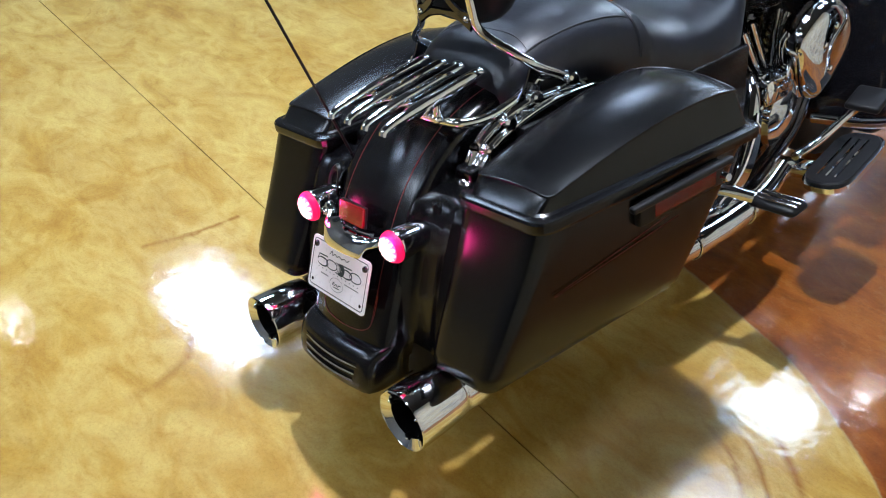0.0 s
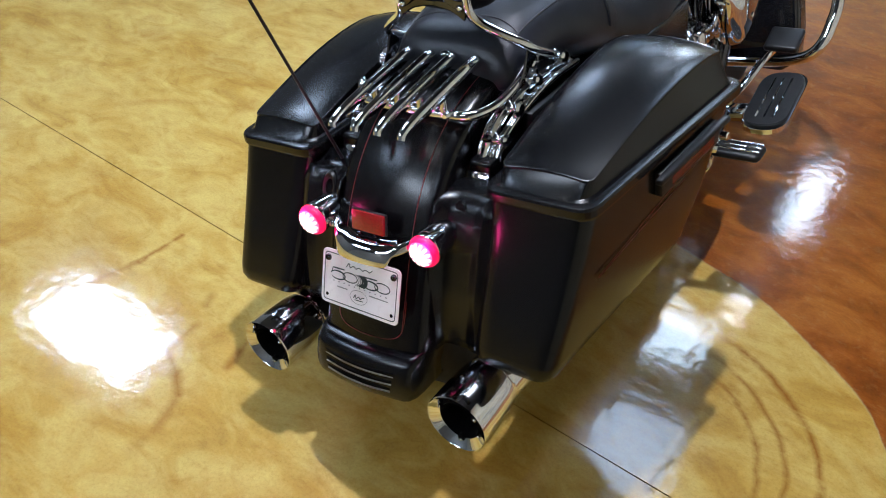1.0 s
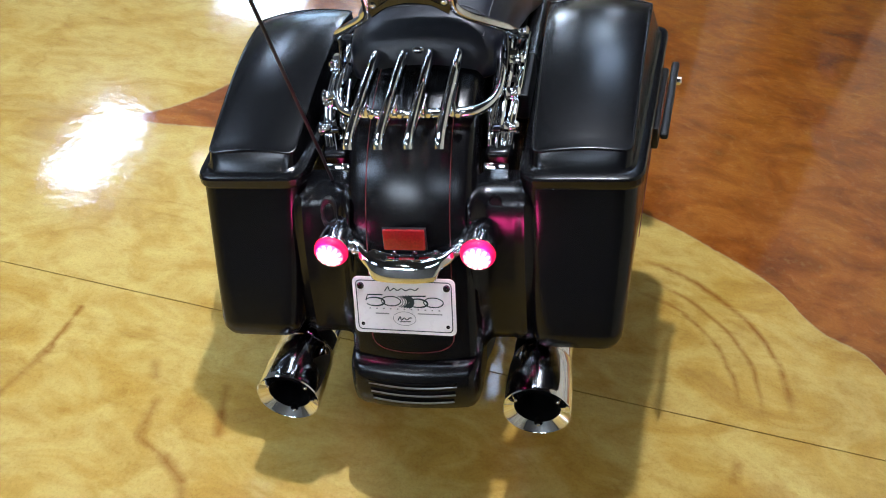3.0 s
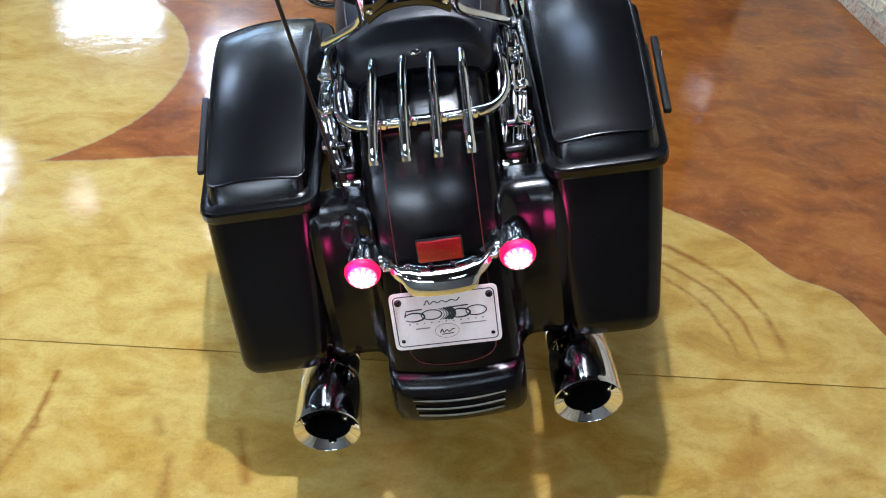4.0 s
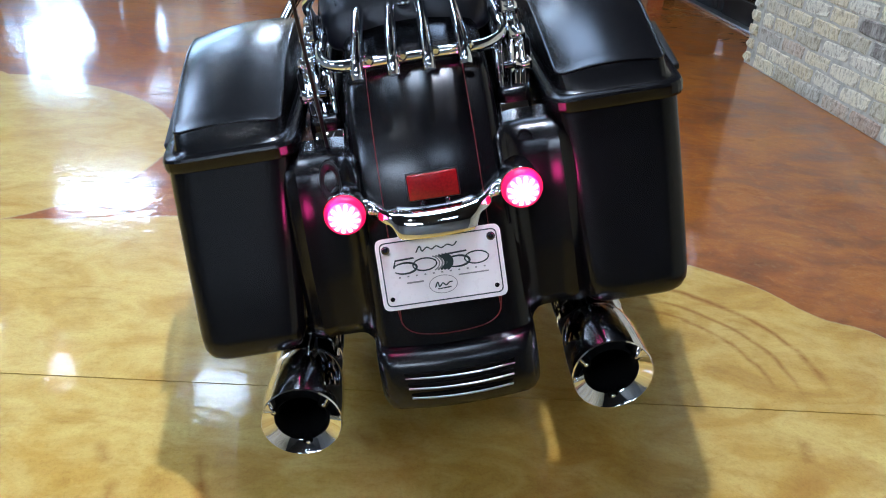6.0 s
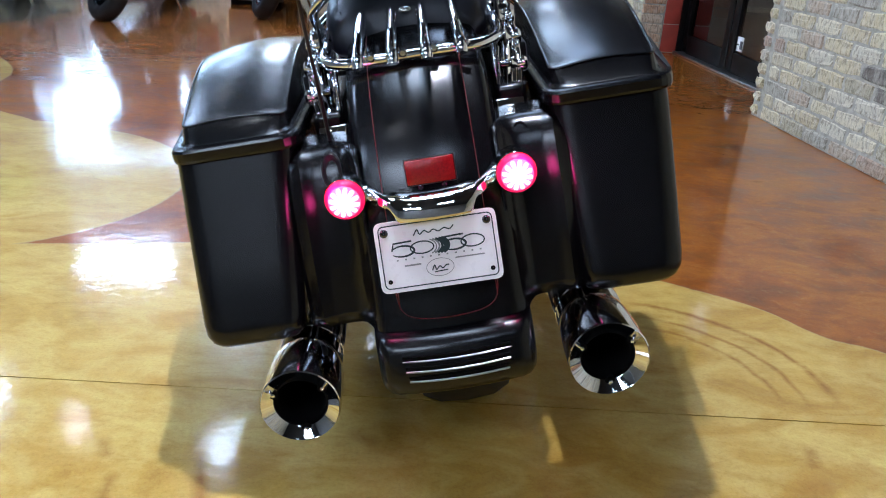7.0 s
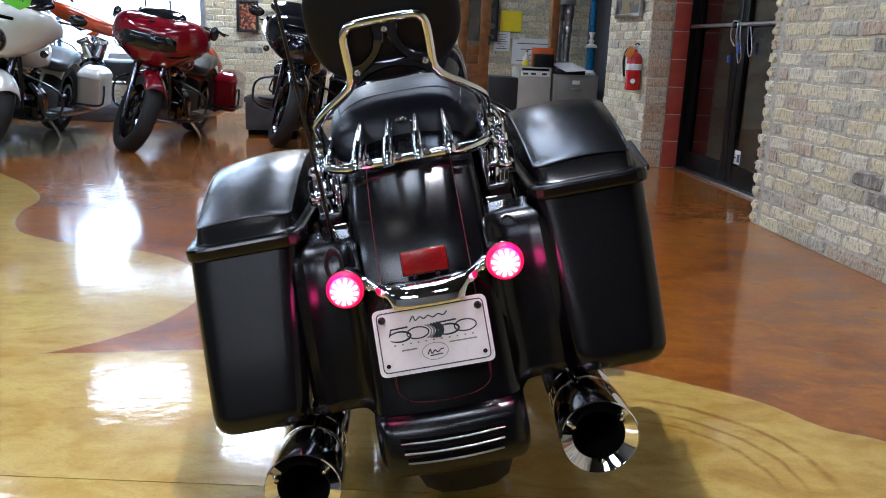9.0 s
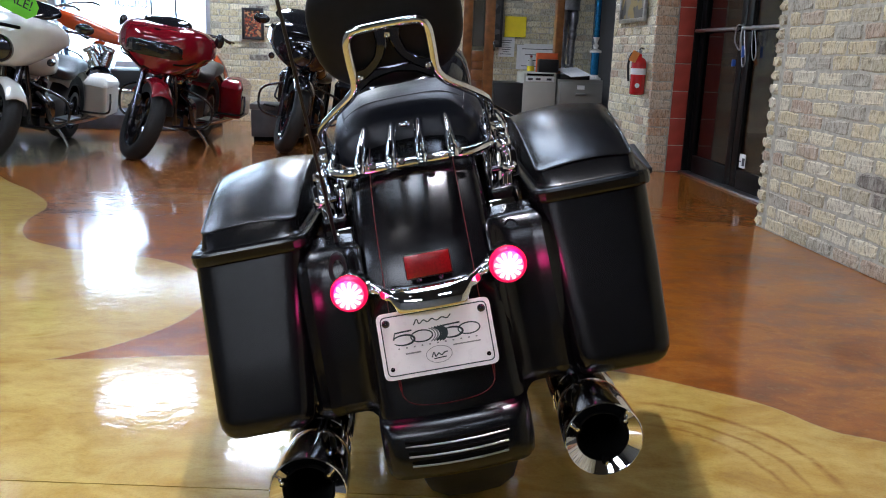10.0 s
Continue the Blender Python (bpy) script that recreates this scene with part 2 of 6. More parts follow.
    ycol = ramp(big, (0.30, (0.45, 0.235, 0.042)), (0.43, (0.63, 0.405, 0.105)), (0.57, (0.74, 0.54, 0.195)), (0.72, (0.56, 0.315, 0.062)))
    ycol = mix(0.50, ycol, ramp(mid, (0.28, (0.38, 0.165, 0.022)), (0.42, (0.59, 0.355, 0.080)), (0.58, (0.80, 0.62, 0.270)), (0.76, (0.55, 0.30, 0.052))))
    bcol = ramp(big, (0.30, (0.165, 0.036, 0.007)), (0.45, (0.33, 0.090, 0.013)), (0.58, (0.44, 0.145, 0.022)), (0.72, (0.245, 0.060, 0.010)))
    bcol = mix(0.5, bcol, ramp(mid, (0.28, (0.09, 0.020, 0.005)), (0.46, (0.34, 0.095, 0.013)), (0.60, (0.54, 0.205, 0.040)), (0.76, (0.215, 0.052, 0.009))))
    gcol = ramp(mid, (0.3, (0.085, 0.08, 0.072)), (0.6, (0.17, 0.16, 0.14)))
    col = mix(yellow, bcol, ycol)
    col = mix(grey, col, gcol)
    # uneven uptake of the stain
    blot = noise(13, 7, 0.66, 0.9, mp.outputs[0])
    col = mix(1.0, col, ramp(blot, (0.30, (0.87, 0.80, 0.66)), (0.46, (0.99, 0.98, 0.96)), (0.62, (1.05, 1.055, 1.06)), (0.74, (0.95, 0.91, 0.84))), "MULTIPLY")
    rust = math_node("MULTIPLY", math_node("SUBTRACT", noise(2.3, 7, 0.62, 1.2), 0.585), 7.0, True)
    col = mix(math_node("MULTIPLY", math_node("MULTIPLY", rust, blot), 0.9), col, (0.42, 0.17, 0.025))
    # rust-coloured drips and dark veins
    vein = nd.new("ShaderNodeTexNoise")
    vein.inputs["Scale"].default_value, vein.inputs["Detail"].default_value, vein.inputs["Distortion"].default_value = 2.6, 5, 1.5
    ln.new(mp.outputs[0], vein.inputs["Vector"])
    v1 = math_node("ABSOLUTE", math_node("SUBTRACT", vein.outputs["Fac"], 0.5))
    v1 = math_node("SUBTRACT", 1.0, math_node("MULTIPLY", v1, 34), True)
    patch = math_node("MULTIPLY", math_node("SUBTRACT", noise(3.1, 3), 0.52), 6, True)
    v1 = math_node("MULTIPLY", math_node("MULTIPLY", v1, patch), 0.30)
    col = mix(v1, col, (0.34, 0.135, 0.016))
    col = mix(math_node("MULTIPLY", math_node("SUBTRACT", fine, 0.54), 0.6, True), col, (0.70, 0.55, 0.30))
    col = mix(math_node("MULTIPLY", math_node("MAXIMUM", line, line2), 0.55), col, (0.55, 0.45, 0.26))
    # curved and straight rust streaks in the ochre
    def streak(dist, width, depth):
        return math_node("MULTIPLY", math_node("SUBTRACT", 1.0, math_node("DIVIDE", dist, width), True), depth)

    rough_mask = math_node("MULTIPLY", math_node("SUBTRACT", noise(11, 4, 0.7), 0.27), 4.0, True)
    cx, cy = math_node("SUBTRACT", X, 0.44), math_node("SUBTRACT", Y, 0.30)
    rad = math_node("ADD", math_node("SQRT", math_node("ADD", math_node("MULTIPLY", cx, cx), math_node("MULTIPLY", cy, cy))), math_node("MULTIPLY", math_node("SUBTRACT", noise(7, 3), 0.5), 0.03))
    side_mask = math_node("MINIMUM", math_node("MULTIPLY", math_node("SUBTRACT", cx, 0.06), 12, True), math_node("MULTIPLY", math_node("ADD", cy, 0.06), 9, True))
    ragged = noise(22, 4)
    total = None
    for r0, w, dep in ((0.403, 0.014, 1.0), (0.335, 0.010, 0.8), (0.282, 0.011, 0.9)):
        s = math_node("MULTIPLY", streak(math_node("ABSOLUTE", math_node("SUBTRACT", rad, r0)), w, dep), side_mask)
        total = s if total is None else math_node("MAXIMUM", total, s)
    for (ax, ay), (bx, by), w, dep in (((-0.745, 0.184), (-0.752, 0.05), 0.008, 0.9), ((-0.752, 0.05), (-0.785, -0.073), 0.009, 0.65), ((-0.482, -0.019), (-0.479, -0.095), 0.011, 0.9),
                                       ((-0.478, -0.106), (-0.414, -0.138), 0.009, 0.8), ((-0.414, -0.138), (-0.360, -0.180), 0.012, 0.9), ((-0.360, -0.180), (-0.330, -0.272), 0.012, 0.6), ((-0.330, -0.272), (-0.333, -0.33), 0.016, 0.4),
                                       ((-0.360, 0.048), (-0.346, -0.011), 0.010, 0.65), ((-0.346, -0.011), (-0.335, -0.063), 0.011, 0.9), ((-0.524, 0.074), (-0.509, 0.042), 0.011, 0.5),
                                       ((-0.11, 0.12), (-0.085, 0.10), 0.016, 0.6), ((0.703, 0.110), (0.693, 0.072), 0.011, 1.0)):
        ex, ey = bx - ax, by - ay
        k = 1 / (ex * ex + ey * ey)
        px, py = math_node("SUBTRACT", X, ax), math_node("SUBTRACT", Y, ay)
        t = math_node("ADD", math_node("MULTIPLY", px, ex * k), math_node("MULTIPLY", py, ey * k), True)
        qx, qy = math_node("SUBTRACT", px, math_node("MULTIPLY", t, ex)), math_node("SUBTRACT", py, math_node("MULTIPLY", t, ey))
        d = math_node("SQRT", math_node("ADD", math_node("MULTIPLY", qx, qx), math_node("MULTIPLY", qy, qy)))
        d = math_node("ADD", d, math_node("MULTIPLY", math_node("SUBTRACT", ragged, 0.5), 0.030))
        total = math_node("MAXIMUM", total, streak(d, w * 1.5, dep))
    col = mix(math_node("MULTIPLY", math_node("MULTIPLY", total, rough_mask), 0.92), col, (0.34, 0.125, 0.010))
    # sand grains and pores
    grain = noise(150, 4, 0.75, 0.3)
    col = mix(1.0, col, ramp(grain, (0.34, (0.90, 0.87, 0.82)), (0.47, (1.0, 1.0, 1.0)), (0.60, (1.04, 1.045, 1.05)), (0.70, (1.10, 1.12, 1.16))), "MULTIPLY")
    # a warm film of sealer
    col = mix(1.0, col, (0.745, 0.712, 0.535), "MULTIPLY")
    ln.new(col, bs.inputs["Base Color"])
    rr = nd.new("ShaderNodeMapRange")
    rr.inputs["From Min"].default_value, rr.inputs["From Max"].default_value = 0.35, 0.7
    rr.inputs["To Min"].default_value, rr.inputs["To Max"].default_value = 0.34, 0.55
    ln.new(mid, rr.inputs["Value"])
    ln.new(rr.outputs[0], bs.inputs["Roughness"])
    bs.inputs["Specular IOR Level"].default_value = 0.08
    bs.inputs["Coat IOR"].default_value = 1.6
    bs.inputs["Coat Weight"].default_value, bs.inputs["Coat Roughness"].default_value = 1.0, 0.095
    bp = nd.new("ShaderNodeBump")
    bp.inputs["Strength"].default_value, bp.inputs["Distance"].default_value = 0.12, 0.004
    hgt = math_node("ADD", noise(28, 3, 0.5), math_node("MULTIPLY", noise(9, 2), 1.5))
    ln.new(hgt, bp.inputs["Height"])
    ln.new(bp.outputs["Normal"], bs.inputs["Normal"])
    ln.new(bp.outputs["Normal"], bs.inputs["Coat Normal"])
    return mat


FLOOR = floor_material()
GROOVE = surface("saw_cut", (0.035, 0.022, 0.010), 0.8, vary=0.3)


def floor_slabs():
    """Two poured slabs with a saw cut between them."""
    a, b = 0.234 + 0.0385 * 8, 0.234 - 0.0385 * 8
    g = 0.0016
    bm = bmesh.new()
    for pts in (((-8, -6, 0), (8, -6, 0), (8, b - g, 0), (-8, a - g, 0)), ((-8, a + g, 0), (8, b + g, 0), (8, 11, 0), (-8, 11, 0))):
        top = [bm.verts.new(p) for p in pts]
        low = [bm.verts.new((p[0], p[1], -0.12)) for p in pts]
        bm.faces.new(top)
        bm.faces.new(low)
        for i in range(4):
            bm.faces.new((top[i], top[(i + 1) % 4], low[(i + 1) % 4], low[i]))
    solid("floor", bm, FLOOR, "polished concrete floor stained in ochre, rust brown and grey curves", "floor", kind="structure")
    bm = ribbon([(-8, a, -0.012), (8, b, -0.012)], 0.0034, 0.012, (0, 1, 0), n=0)
    solid("trim", bm, GROOVE, "dark saw-cut joint across the concrete floor", "floor joint", kind="structure")


floor_slabs()


# ---- walls and ceiling ----
def brick_material(name, stops):
    mat, nd, ln, bs = material(name)
    oi, tc, geo = nd.new("ShaderNodeObjectInfo"), nd.new("ShaderNodeTexCoord"), nd.new("ShaderNodeNewGeometry")
    add = nd.new("ShaderNodeMath")
    add.operation = "ADD"
    ln.new(oi.outputs["Random"], add.inputs[0])
    ln.new(geo.outputs["Random Per Island"], add.inputs[1])
    fr = nd.new("ShaderNodeMath")
    fr.operation = "FRACT"
    ln.new(add.outputs[0], fr.inputs[0])
    r = nd.new("ShaderNodeValToRGB")
    r.color_ramp.interpolation = "CONSTANT"
    while len(r.color_ramp.elements) < len(stops):
        r.color_ramp.elements.new(0.5)
    for e, (p, c) in zip(r.color_ramp.elements, stops):
        e.position, e.color = p, (*c, 1)
    ln.new(fr.outputs[0], r.inputs["Fac"])
    n1, n2 = nd.new("ShaderNodeTexNoise"), nd.new("ShaderNodeTexNoise")
    n1.inputs["Scale"].default_value, n1.inputs["Detail"].default_value, n1.inputs["Roughness"].default_value = 22, 8, 0.7
    n2.inputs["Scale"].default_value, n2.inputs["Detail"].default_value, n2.inputs["Roughness"].default_value = 75, 8, 0.68
    off = nd.new("ShaderNodeVectorMath")
    off.operation = "MULTIPLY_ADD"
    off.inputs[1].default_value = (1, 1, 1)
    comb = nd.new("ShaderNodeCombineXYZ")
    sc = nd.new("ShaderNodeMath")
    sc.operation = "MULTIPLY"
    sc.inputs[1].default_value = 37.0
    ln.new(fr.outputs[0], sc.inputs[0])
    ln.new(sc.outputs[0], comb.inputs[0])
    ln.new(tc.outputs["Object"], off.inputs[0])
    ln.new(comb.outputs[0], off.inputs[2])
    mp = nd.new("ShaderNodeMapping")
    mp.inputs["Scale"].default_value = (1.0, 1.0, 0.45)
    ln.new(off.outputs[0], mp.inputs["Vector"])
    for n in (n1, n2):
        ln.new(mp.outputs[0], n.inputs["Vector"])
    wash = nd.new("ShaderNodeValToRGB")
    wash.color_ramp.elements[0].position, wash.color_ramp.elements[1].position = 0.46, 0.66
    ln.new(n1.outputs["Fac"], wash.inputs["Fac"])
    m1 = nd.new("ShaderNodeMix")
    m1.data_type = "RGBA"
    m1.inputs[7].default_value = (0.66, 0.64, 0.53, 1)
    wf = nd.new("ShaderNodeMath")
    wf.operation = "MULTIPLY"
    wf.inputs[1].default_value = 0.6
    ln.new(wash.outputs["Color"], wf.inputs[0])
    ln.new(wf.outputs[0], m1.inputs[0])
    ln.new(r.outputs["Color"], m1.inputs[6])
    m2 = nd.new("ShaderNodeMix")
    m2.data_type, m2.blend_type = "RGBA", "MULTIPLY"
    m2.inputs[0].default_value = 0.75
    g = nd.new("ShaderNodeValToRGB")
    g.color_ramp.elements[0].position, g.color_ramp.elements[0].color = 0.36, (0.30, 0.27, 0.24, 1)
    g.color_ramp.elements[1].position, g.color_ramp.elements[1].color = 0.52, (1, 1, 1, 1)
    ln.new(n2.outputs["Fac"], g.inputs["Fac"])
    ln.new(m1.outputs[2], m2.inputs[6])
    ln.new(g.outputs["Color"], m2.inputs[7])
    ln.new(m2.outputs[2], bs.inputs["Base Color"])
    bs.inputs["Roughness"].default_value = 0.88
    bp = nd.new("ShaderNodeBump")
    bp.inputs["Strength"].default_value, bp.inputs["Distance"].default_value = 0.8, 0.006
    ln.new(n2.outputs["Fac"], bp.inputs["Height"])
    ln.new(bp.outputs["Normal"], bs.inputs["Normal"])
    return mat


TAN_STOPS = [(0, (0.62, 0.40, 0.25)), (0.2, (0.68, 0.48, 0.32)), (0.4, (0.54, 0.36, 0.23)), (0.6, (0.66, 0.53, 0.38)), (0.8, (0.58, 0.35, 0.21))]
BUFF_STOPS = [(0, (0.65, 0.57, 0.36)), (0.15, (0.74, 0.68, 0.49)), (0.30, (0.49, 0.44, 0.30)), (0.42, (0.69, 0.62, 0.41)), (0.55, (0.46, 0.43, 0.34)), (0.64, (0.61, 0.53, 0.33)),
              (0.76, (0.52, 0.42, 0.30)), (0.83, (0.69, 0.65, 0.50)), (0.915, (0.21, 0.19, 0.16)), (0.945, (0.47, 0.35, 0.25)), (0.97, (0.62, 0.56, 0.39))]
BRICK = brick_material("reclaimed_brick", BUFF_STOPS)
TAN_BRICK = brick_material("tan_brick", TAN_STOPS)
MORTAR = surface("lime_mortar", (0.46, 0.44, 0.36), 0.95, vary=0.25, scale=30, bump=0.7, bscale=220)
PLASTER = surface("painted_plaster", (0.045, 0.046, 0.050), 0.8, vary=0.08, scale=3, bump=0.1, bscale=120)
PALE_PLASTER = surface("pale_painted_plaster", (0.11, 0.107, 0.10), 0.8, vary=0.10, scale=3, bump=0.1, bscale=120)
CEILING = surface("ceiling_board", (0.022, 0.024, 0.030), 0.85, vary=0.08, scale=4, bump=0.1, bscale=90)
REDPAINT = surface("dark_red_paint", (0.34, 0.046, 0.028), 0.5, vary=0.2, scale=9, bump=0.2, bscale=120)
DOORBLACK = surface("black_aluminium", (0.0045, 0.0042, 0.0042), 0.38, vary=0.2, scale=20, spec=0.12)
WOOD = surface("varnished_wood", (0.22, 0.085, 0.025), 0.35, vary=0.35, scale=14, bump=0.1, bscale=80)


def chipped_brick(seed, length, high, deep):
    """One reclaimed brick, front face towards -y, with uneven rounded edges."""
    rng = random.Random(seed)
    bm = bmesh.new()
    j = lambda a: rng.uniform(-a, a)
    c = 0.0045
    xs, zs = length / 2, high / 2
    back = [bm.verts.new((sx * xs, deep, sz * zs)) for sx, sz in ((-1, -1), (1, -1), (1, 1), (-1, 1))]
    rim, front = [], []
    for sx, sz in ((-1, -1), (-0.3, -1), (0.3, -1), (1, -1), (1, -0.1), (1, 0.2), (1, 1), (0.35, 1), (-0.3, 1), (-1, 1), (-1, 0.2), (-1, -0.1)):
        k = 1.0 - rng.uniform(0.01, 0.045) if abs(sx) == 1 and abs(sz) == 1 else 1.0  # knocked-off corners
        rim.append(bm.verts.new((sx * xs * k + j(0.0065), c + j(0.0015), sz * zs * (k - (1 - k)) + j(0.0045))))
        front.append(bm.verts.new((sx * (xs - c - 0.003) * k + j(0.0060), j(0.0022), sz * (zs - c - 0.001) * (k - (1 - k)) + j(0.0042))))
    for i in range(12):
        k = (i + 1) % 12
        bm.faces.new((rim[i], rim[k], front[k], front[i]))
    bm.faces.new(front)
    for i in range(4):
        a, m1, m2, b = (rim[(3 * i + k) % 12] for k in range(4))
        bm.faces.new((back[i], back[(i + 1) % 4], b, m2, m1, a))
    return bm


BRICKS = [mesh_of(chipped_brick(k, 0.196 + 0.004 * (k % 3), 0.0530 + 0.002 * (k % 2), 0.03), "brick", BRICK, smooth=False) for k in range(14)]
HALVES = [mesh_of(chipped_brick(20 + k, 0.094, 0.0535, 0.03), "brick", BRICK, smooth=False) for k in range(4)]
TANS = [mesh_of(chipped_brick(40 + k, 0.2, 0.0545, 0.03), "brick", TAN_BRICK, smooth=False) for k in range(5)]
COURSE, PITCH = 0.0667, 0.2095


def fast_join(items, name, mat):
    """Joins many (mesh, matrix) pairs into one mesh."""
    verts, faces, n = [], [], 0
    for me, q in items:
        co = np.array([v.co[:] for v in me.vertices])
        r = np.array(q)
        verts.append(co @ r[:3, :3].T + r[:3, 3])
        faces += [[i + n for i in p.vertices] for p in me.polygons]
        n += len(co)
    out = bpy.data.meshes.new(name)
    out.from_pydata(np.concatenate(verts).tolist(), [], faces)
    out.materials.append(mat)
    return out


def brickwork(parent, m, width, high, seed, pick=None, low=0.0, stack=None):
    rng = random.Random(seed)
    rest, count = [], 0
    for row in range(int(low / COURSE), int(high / COURSE)):
        z = COURSE * (row + 0.5)
        x = -PITCH / 2 if row % 2 and not stack else 0.0
        while x < width:
            a, b = max(x, 0.0), min(x + PITCH, width)
            if b - a > 0.04:
                half = b - a < PITCH * 0.75
                me = rng.choice(stack or (HALVES if half else BRICKS))
                q = m @ Matrix.Translation(((a + b) / 2 + rng.uniform(-0.003, 0.003), rng.uniform(-0.0005, 0.0025), z + rng.uniform(-0.002, 0.002)))
                q = q @ Matrix.Rotation(rng.uniform(-0.012, 0.012), 4, "Y") @ Matrix.Diagonal(((b - a - (0.006 if stack else 0.014)) / (0.094 if half and not stack else 0.2), 1, 1.10, 1))
                if pick and count < 300 and pick((a + b) / 2, z):
                    ob = new("brick", me)
                    ob.parent = parent
                    ob.matrix_basis = q
                    count += 1
                else:
                    rest.append((me, q))
            x += PITCH
    if rest:
        ob = new("brick_courses", fast_join(rest, "brick_courses", TAN_BRICK if stack else BRICK))
        ob.parent = parent
        tagged(ob, kind="stuff")


def wall(name, size, at, mat, label, m=BUILD):
    ob = solid(name, box(size, at), mat, label, "wall", kind="structure", m=m)
    return ob


def face(u, v, turn):
    return Matrix.Translation((u, v, 0)) @ Matrix.Rotation(radians(turn), 4, "Z")


# walls in building measures: u to the right, v ahead, from the end of the near brick wall
wall_east = wall("wall_east", (0.26, 6.97, CEIL), (0.135, -3.515, CEIL / 2), MORTAR, "pale reclaimed brick wall with wide lime mortar joints")
wall_pier = wall("wall_pier", (0.158, 1.06, CEIL), (0.156, 2.617, CEIL / 2), MORTAR, "whitewashed brick pier and wall beside the glass door")

NV = 5.6  # the back wall's face
WIN = (-5.42, -3.72)  # its window, along u
wall_north = wall("wall_north", (5.6, 0.24, CEIL), (WIN[1] + 2.8, NV + 0.127, CEIL / 2), MORTAR, "buff brick wall at the back of the showroom")
wall_north_left = wall("wall_north_left", (1.6, 0.24, CEIL), (WIN[0] - 0.8, NV + 0.127, CEIL / 2), MORTAR, "buff brick wall beside the shop window")
wall_under = wall("wall_sill", (WIN[1] - WIN[0], 0.24, 0.55), ((WIN[0] + WIN[1]) / 2, NV + 0.127, 0.275), MORTAR, "low brick wall under the shop window")
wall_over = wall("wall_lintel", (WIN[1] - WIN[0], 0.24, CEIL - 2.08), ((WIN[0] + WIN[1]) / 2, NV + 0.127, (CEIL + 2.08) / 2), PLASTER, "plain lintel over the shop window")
wall_west = wall("wall_west", (0.2, 12.8, CEIL), (-7.05, -0.6, CEIL / 2), PALE_PLASTER, "plain plastered showroom wall")
wall_south = wall("wall_south", (7.4, 0.2, CEIL), (-3.4, -7.0, CEIL / 2), PALE_PLASTER, "plain plastered showroom wall behind the aisle")
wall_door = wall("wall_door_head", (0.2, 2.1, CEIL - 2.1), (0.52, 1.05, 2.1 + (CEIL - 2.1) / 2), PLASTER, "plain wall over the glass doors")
solid("ceiling", box((9, 14, 0.1), (-3.2, -0.6, CEIL + 0.05)), CEILING, "dark ceiling with light panels", "ceiling", kind="structure", m=BUILD)
red_jamb = wall("wall_red_jamb", (0.155, 0.214, CEIL), (0.3175, 2.191, CEIL / 2), MORTAR, "dark red painted block jamb beside the glass door")

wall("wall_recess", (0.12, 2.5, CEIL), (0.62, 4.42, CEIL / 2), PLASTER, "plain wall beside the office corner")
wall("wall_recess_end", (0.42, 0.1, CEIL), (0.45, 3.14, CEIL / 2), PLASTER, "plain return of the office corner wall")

# daylight behind the shop window
DAY = glowing("daylight_outside", (0.52, 0.75, 1.0), 11.0)
solid("backdrop", box((5.0, 0.02, 4.0), (-4.6, NV + 1.6, 1.7)), DAY, "overexposed daylight outside the shop window", "daylight", kind="structure", m=BUILD)

LAMP_PANEL = glowing("light_panel", (0.66, 0.80, 1.0), 16.0)
LAMP_FAR = glowing("far_light_panel", (0.62, 0.79, 1.0), 34.0)
LAMP_NEAR = glowing("near_light_panel", (0.62, 0.79, 1.0), 18.0)
LAMP_SOFT = glowing("soft_light_panel", (0.66, 0.81, 1.0), 14.0)
LAMP_DIM_PANEL = glowing("dim_light_panel", (0.55, 0.72, 1.0), 9.0)
# added fill from behind the camera, brightens the plate and the rear
LAMP_SOUTH_FILL = glowing("aisle_fill_panel", (0.74, 0.85, 1.0), 27.0)
LAMP_ROW = glowing("row_light_panel", (0.60, 0.76, 1.0), 34.0)
LAMP_BACK = glowing("bright_light_panel", (0.70, 0.83, 1.0), 105.0)
LAMP_CASE = surface("white_lamp_case", (0.75, 0.75, 0.74), 0.4)


def ceiling_lamp(x, y, w, d, glow):
    r = root("ceiling_light", Matrix.Translation((x, y, CEIL)), "rectangular white ceiling light panel, switched on; southern ones are added fill", "ceiling light", "ceiling lights")
    part("frame", box((w + 0.06, d + 0.06, 0.05), (0, 0, -0.026), 0.008), LAMP_CASE, r)
    part("diffuser", box((w, d, 0.012), (0, 0, -0.058), 0.004), glow, r, "glowing diffuser")


# the panels at negative y are unseen, added to fill the bike's rear
for lamp_row in ((-3.62, 1.40, 1.08, 0.54, LAMP_ROW), (-1.25, 4.42, 0.36, 0.40, LAMP_PANEL), (-3.15, 8.00, 1.0, 0.6, LAMP_FAR), (-0.20, 3.98, 0.60, 0.56, LAMP_NEAR), (-0.76, 0.50, 0.75, 0.85, LAMP_SOFT),
                 (0.24, 6.40, 0.26, 1.2, LAMP_PANEL), (-1.65, 7.0, 0.5, 0.7, LAMP_BACK), (-3.55, 4.70, 0.42, 1.15, LAMP_ROW), (-3.62, -1.9, 1.0, 0.5, LAMP_ROW),
                 (-2.0, -3.2, 1.4, 0.6, LAMP_SOUTH_FILL), (0.05, 2.78, 0.55, 0.75, LAMP_DIM_PANEL), (-0.2, -2.4, 0.6, 0.35, LAMP_PANEL)):
    ceiling_lamp(*lamp_row)

SPOT_GLOW = glowing("spot_glass", (0.95, 0.97, 1.0), 60.0)


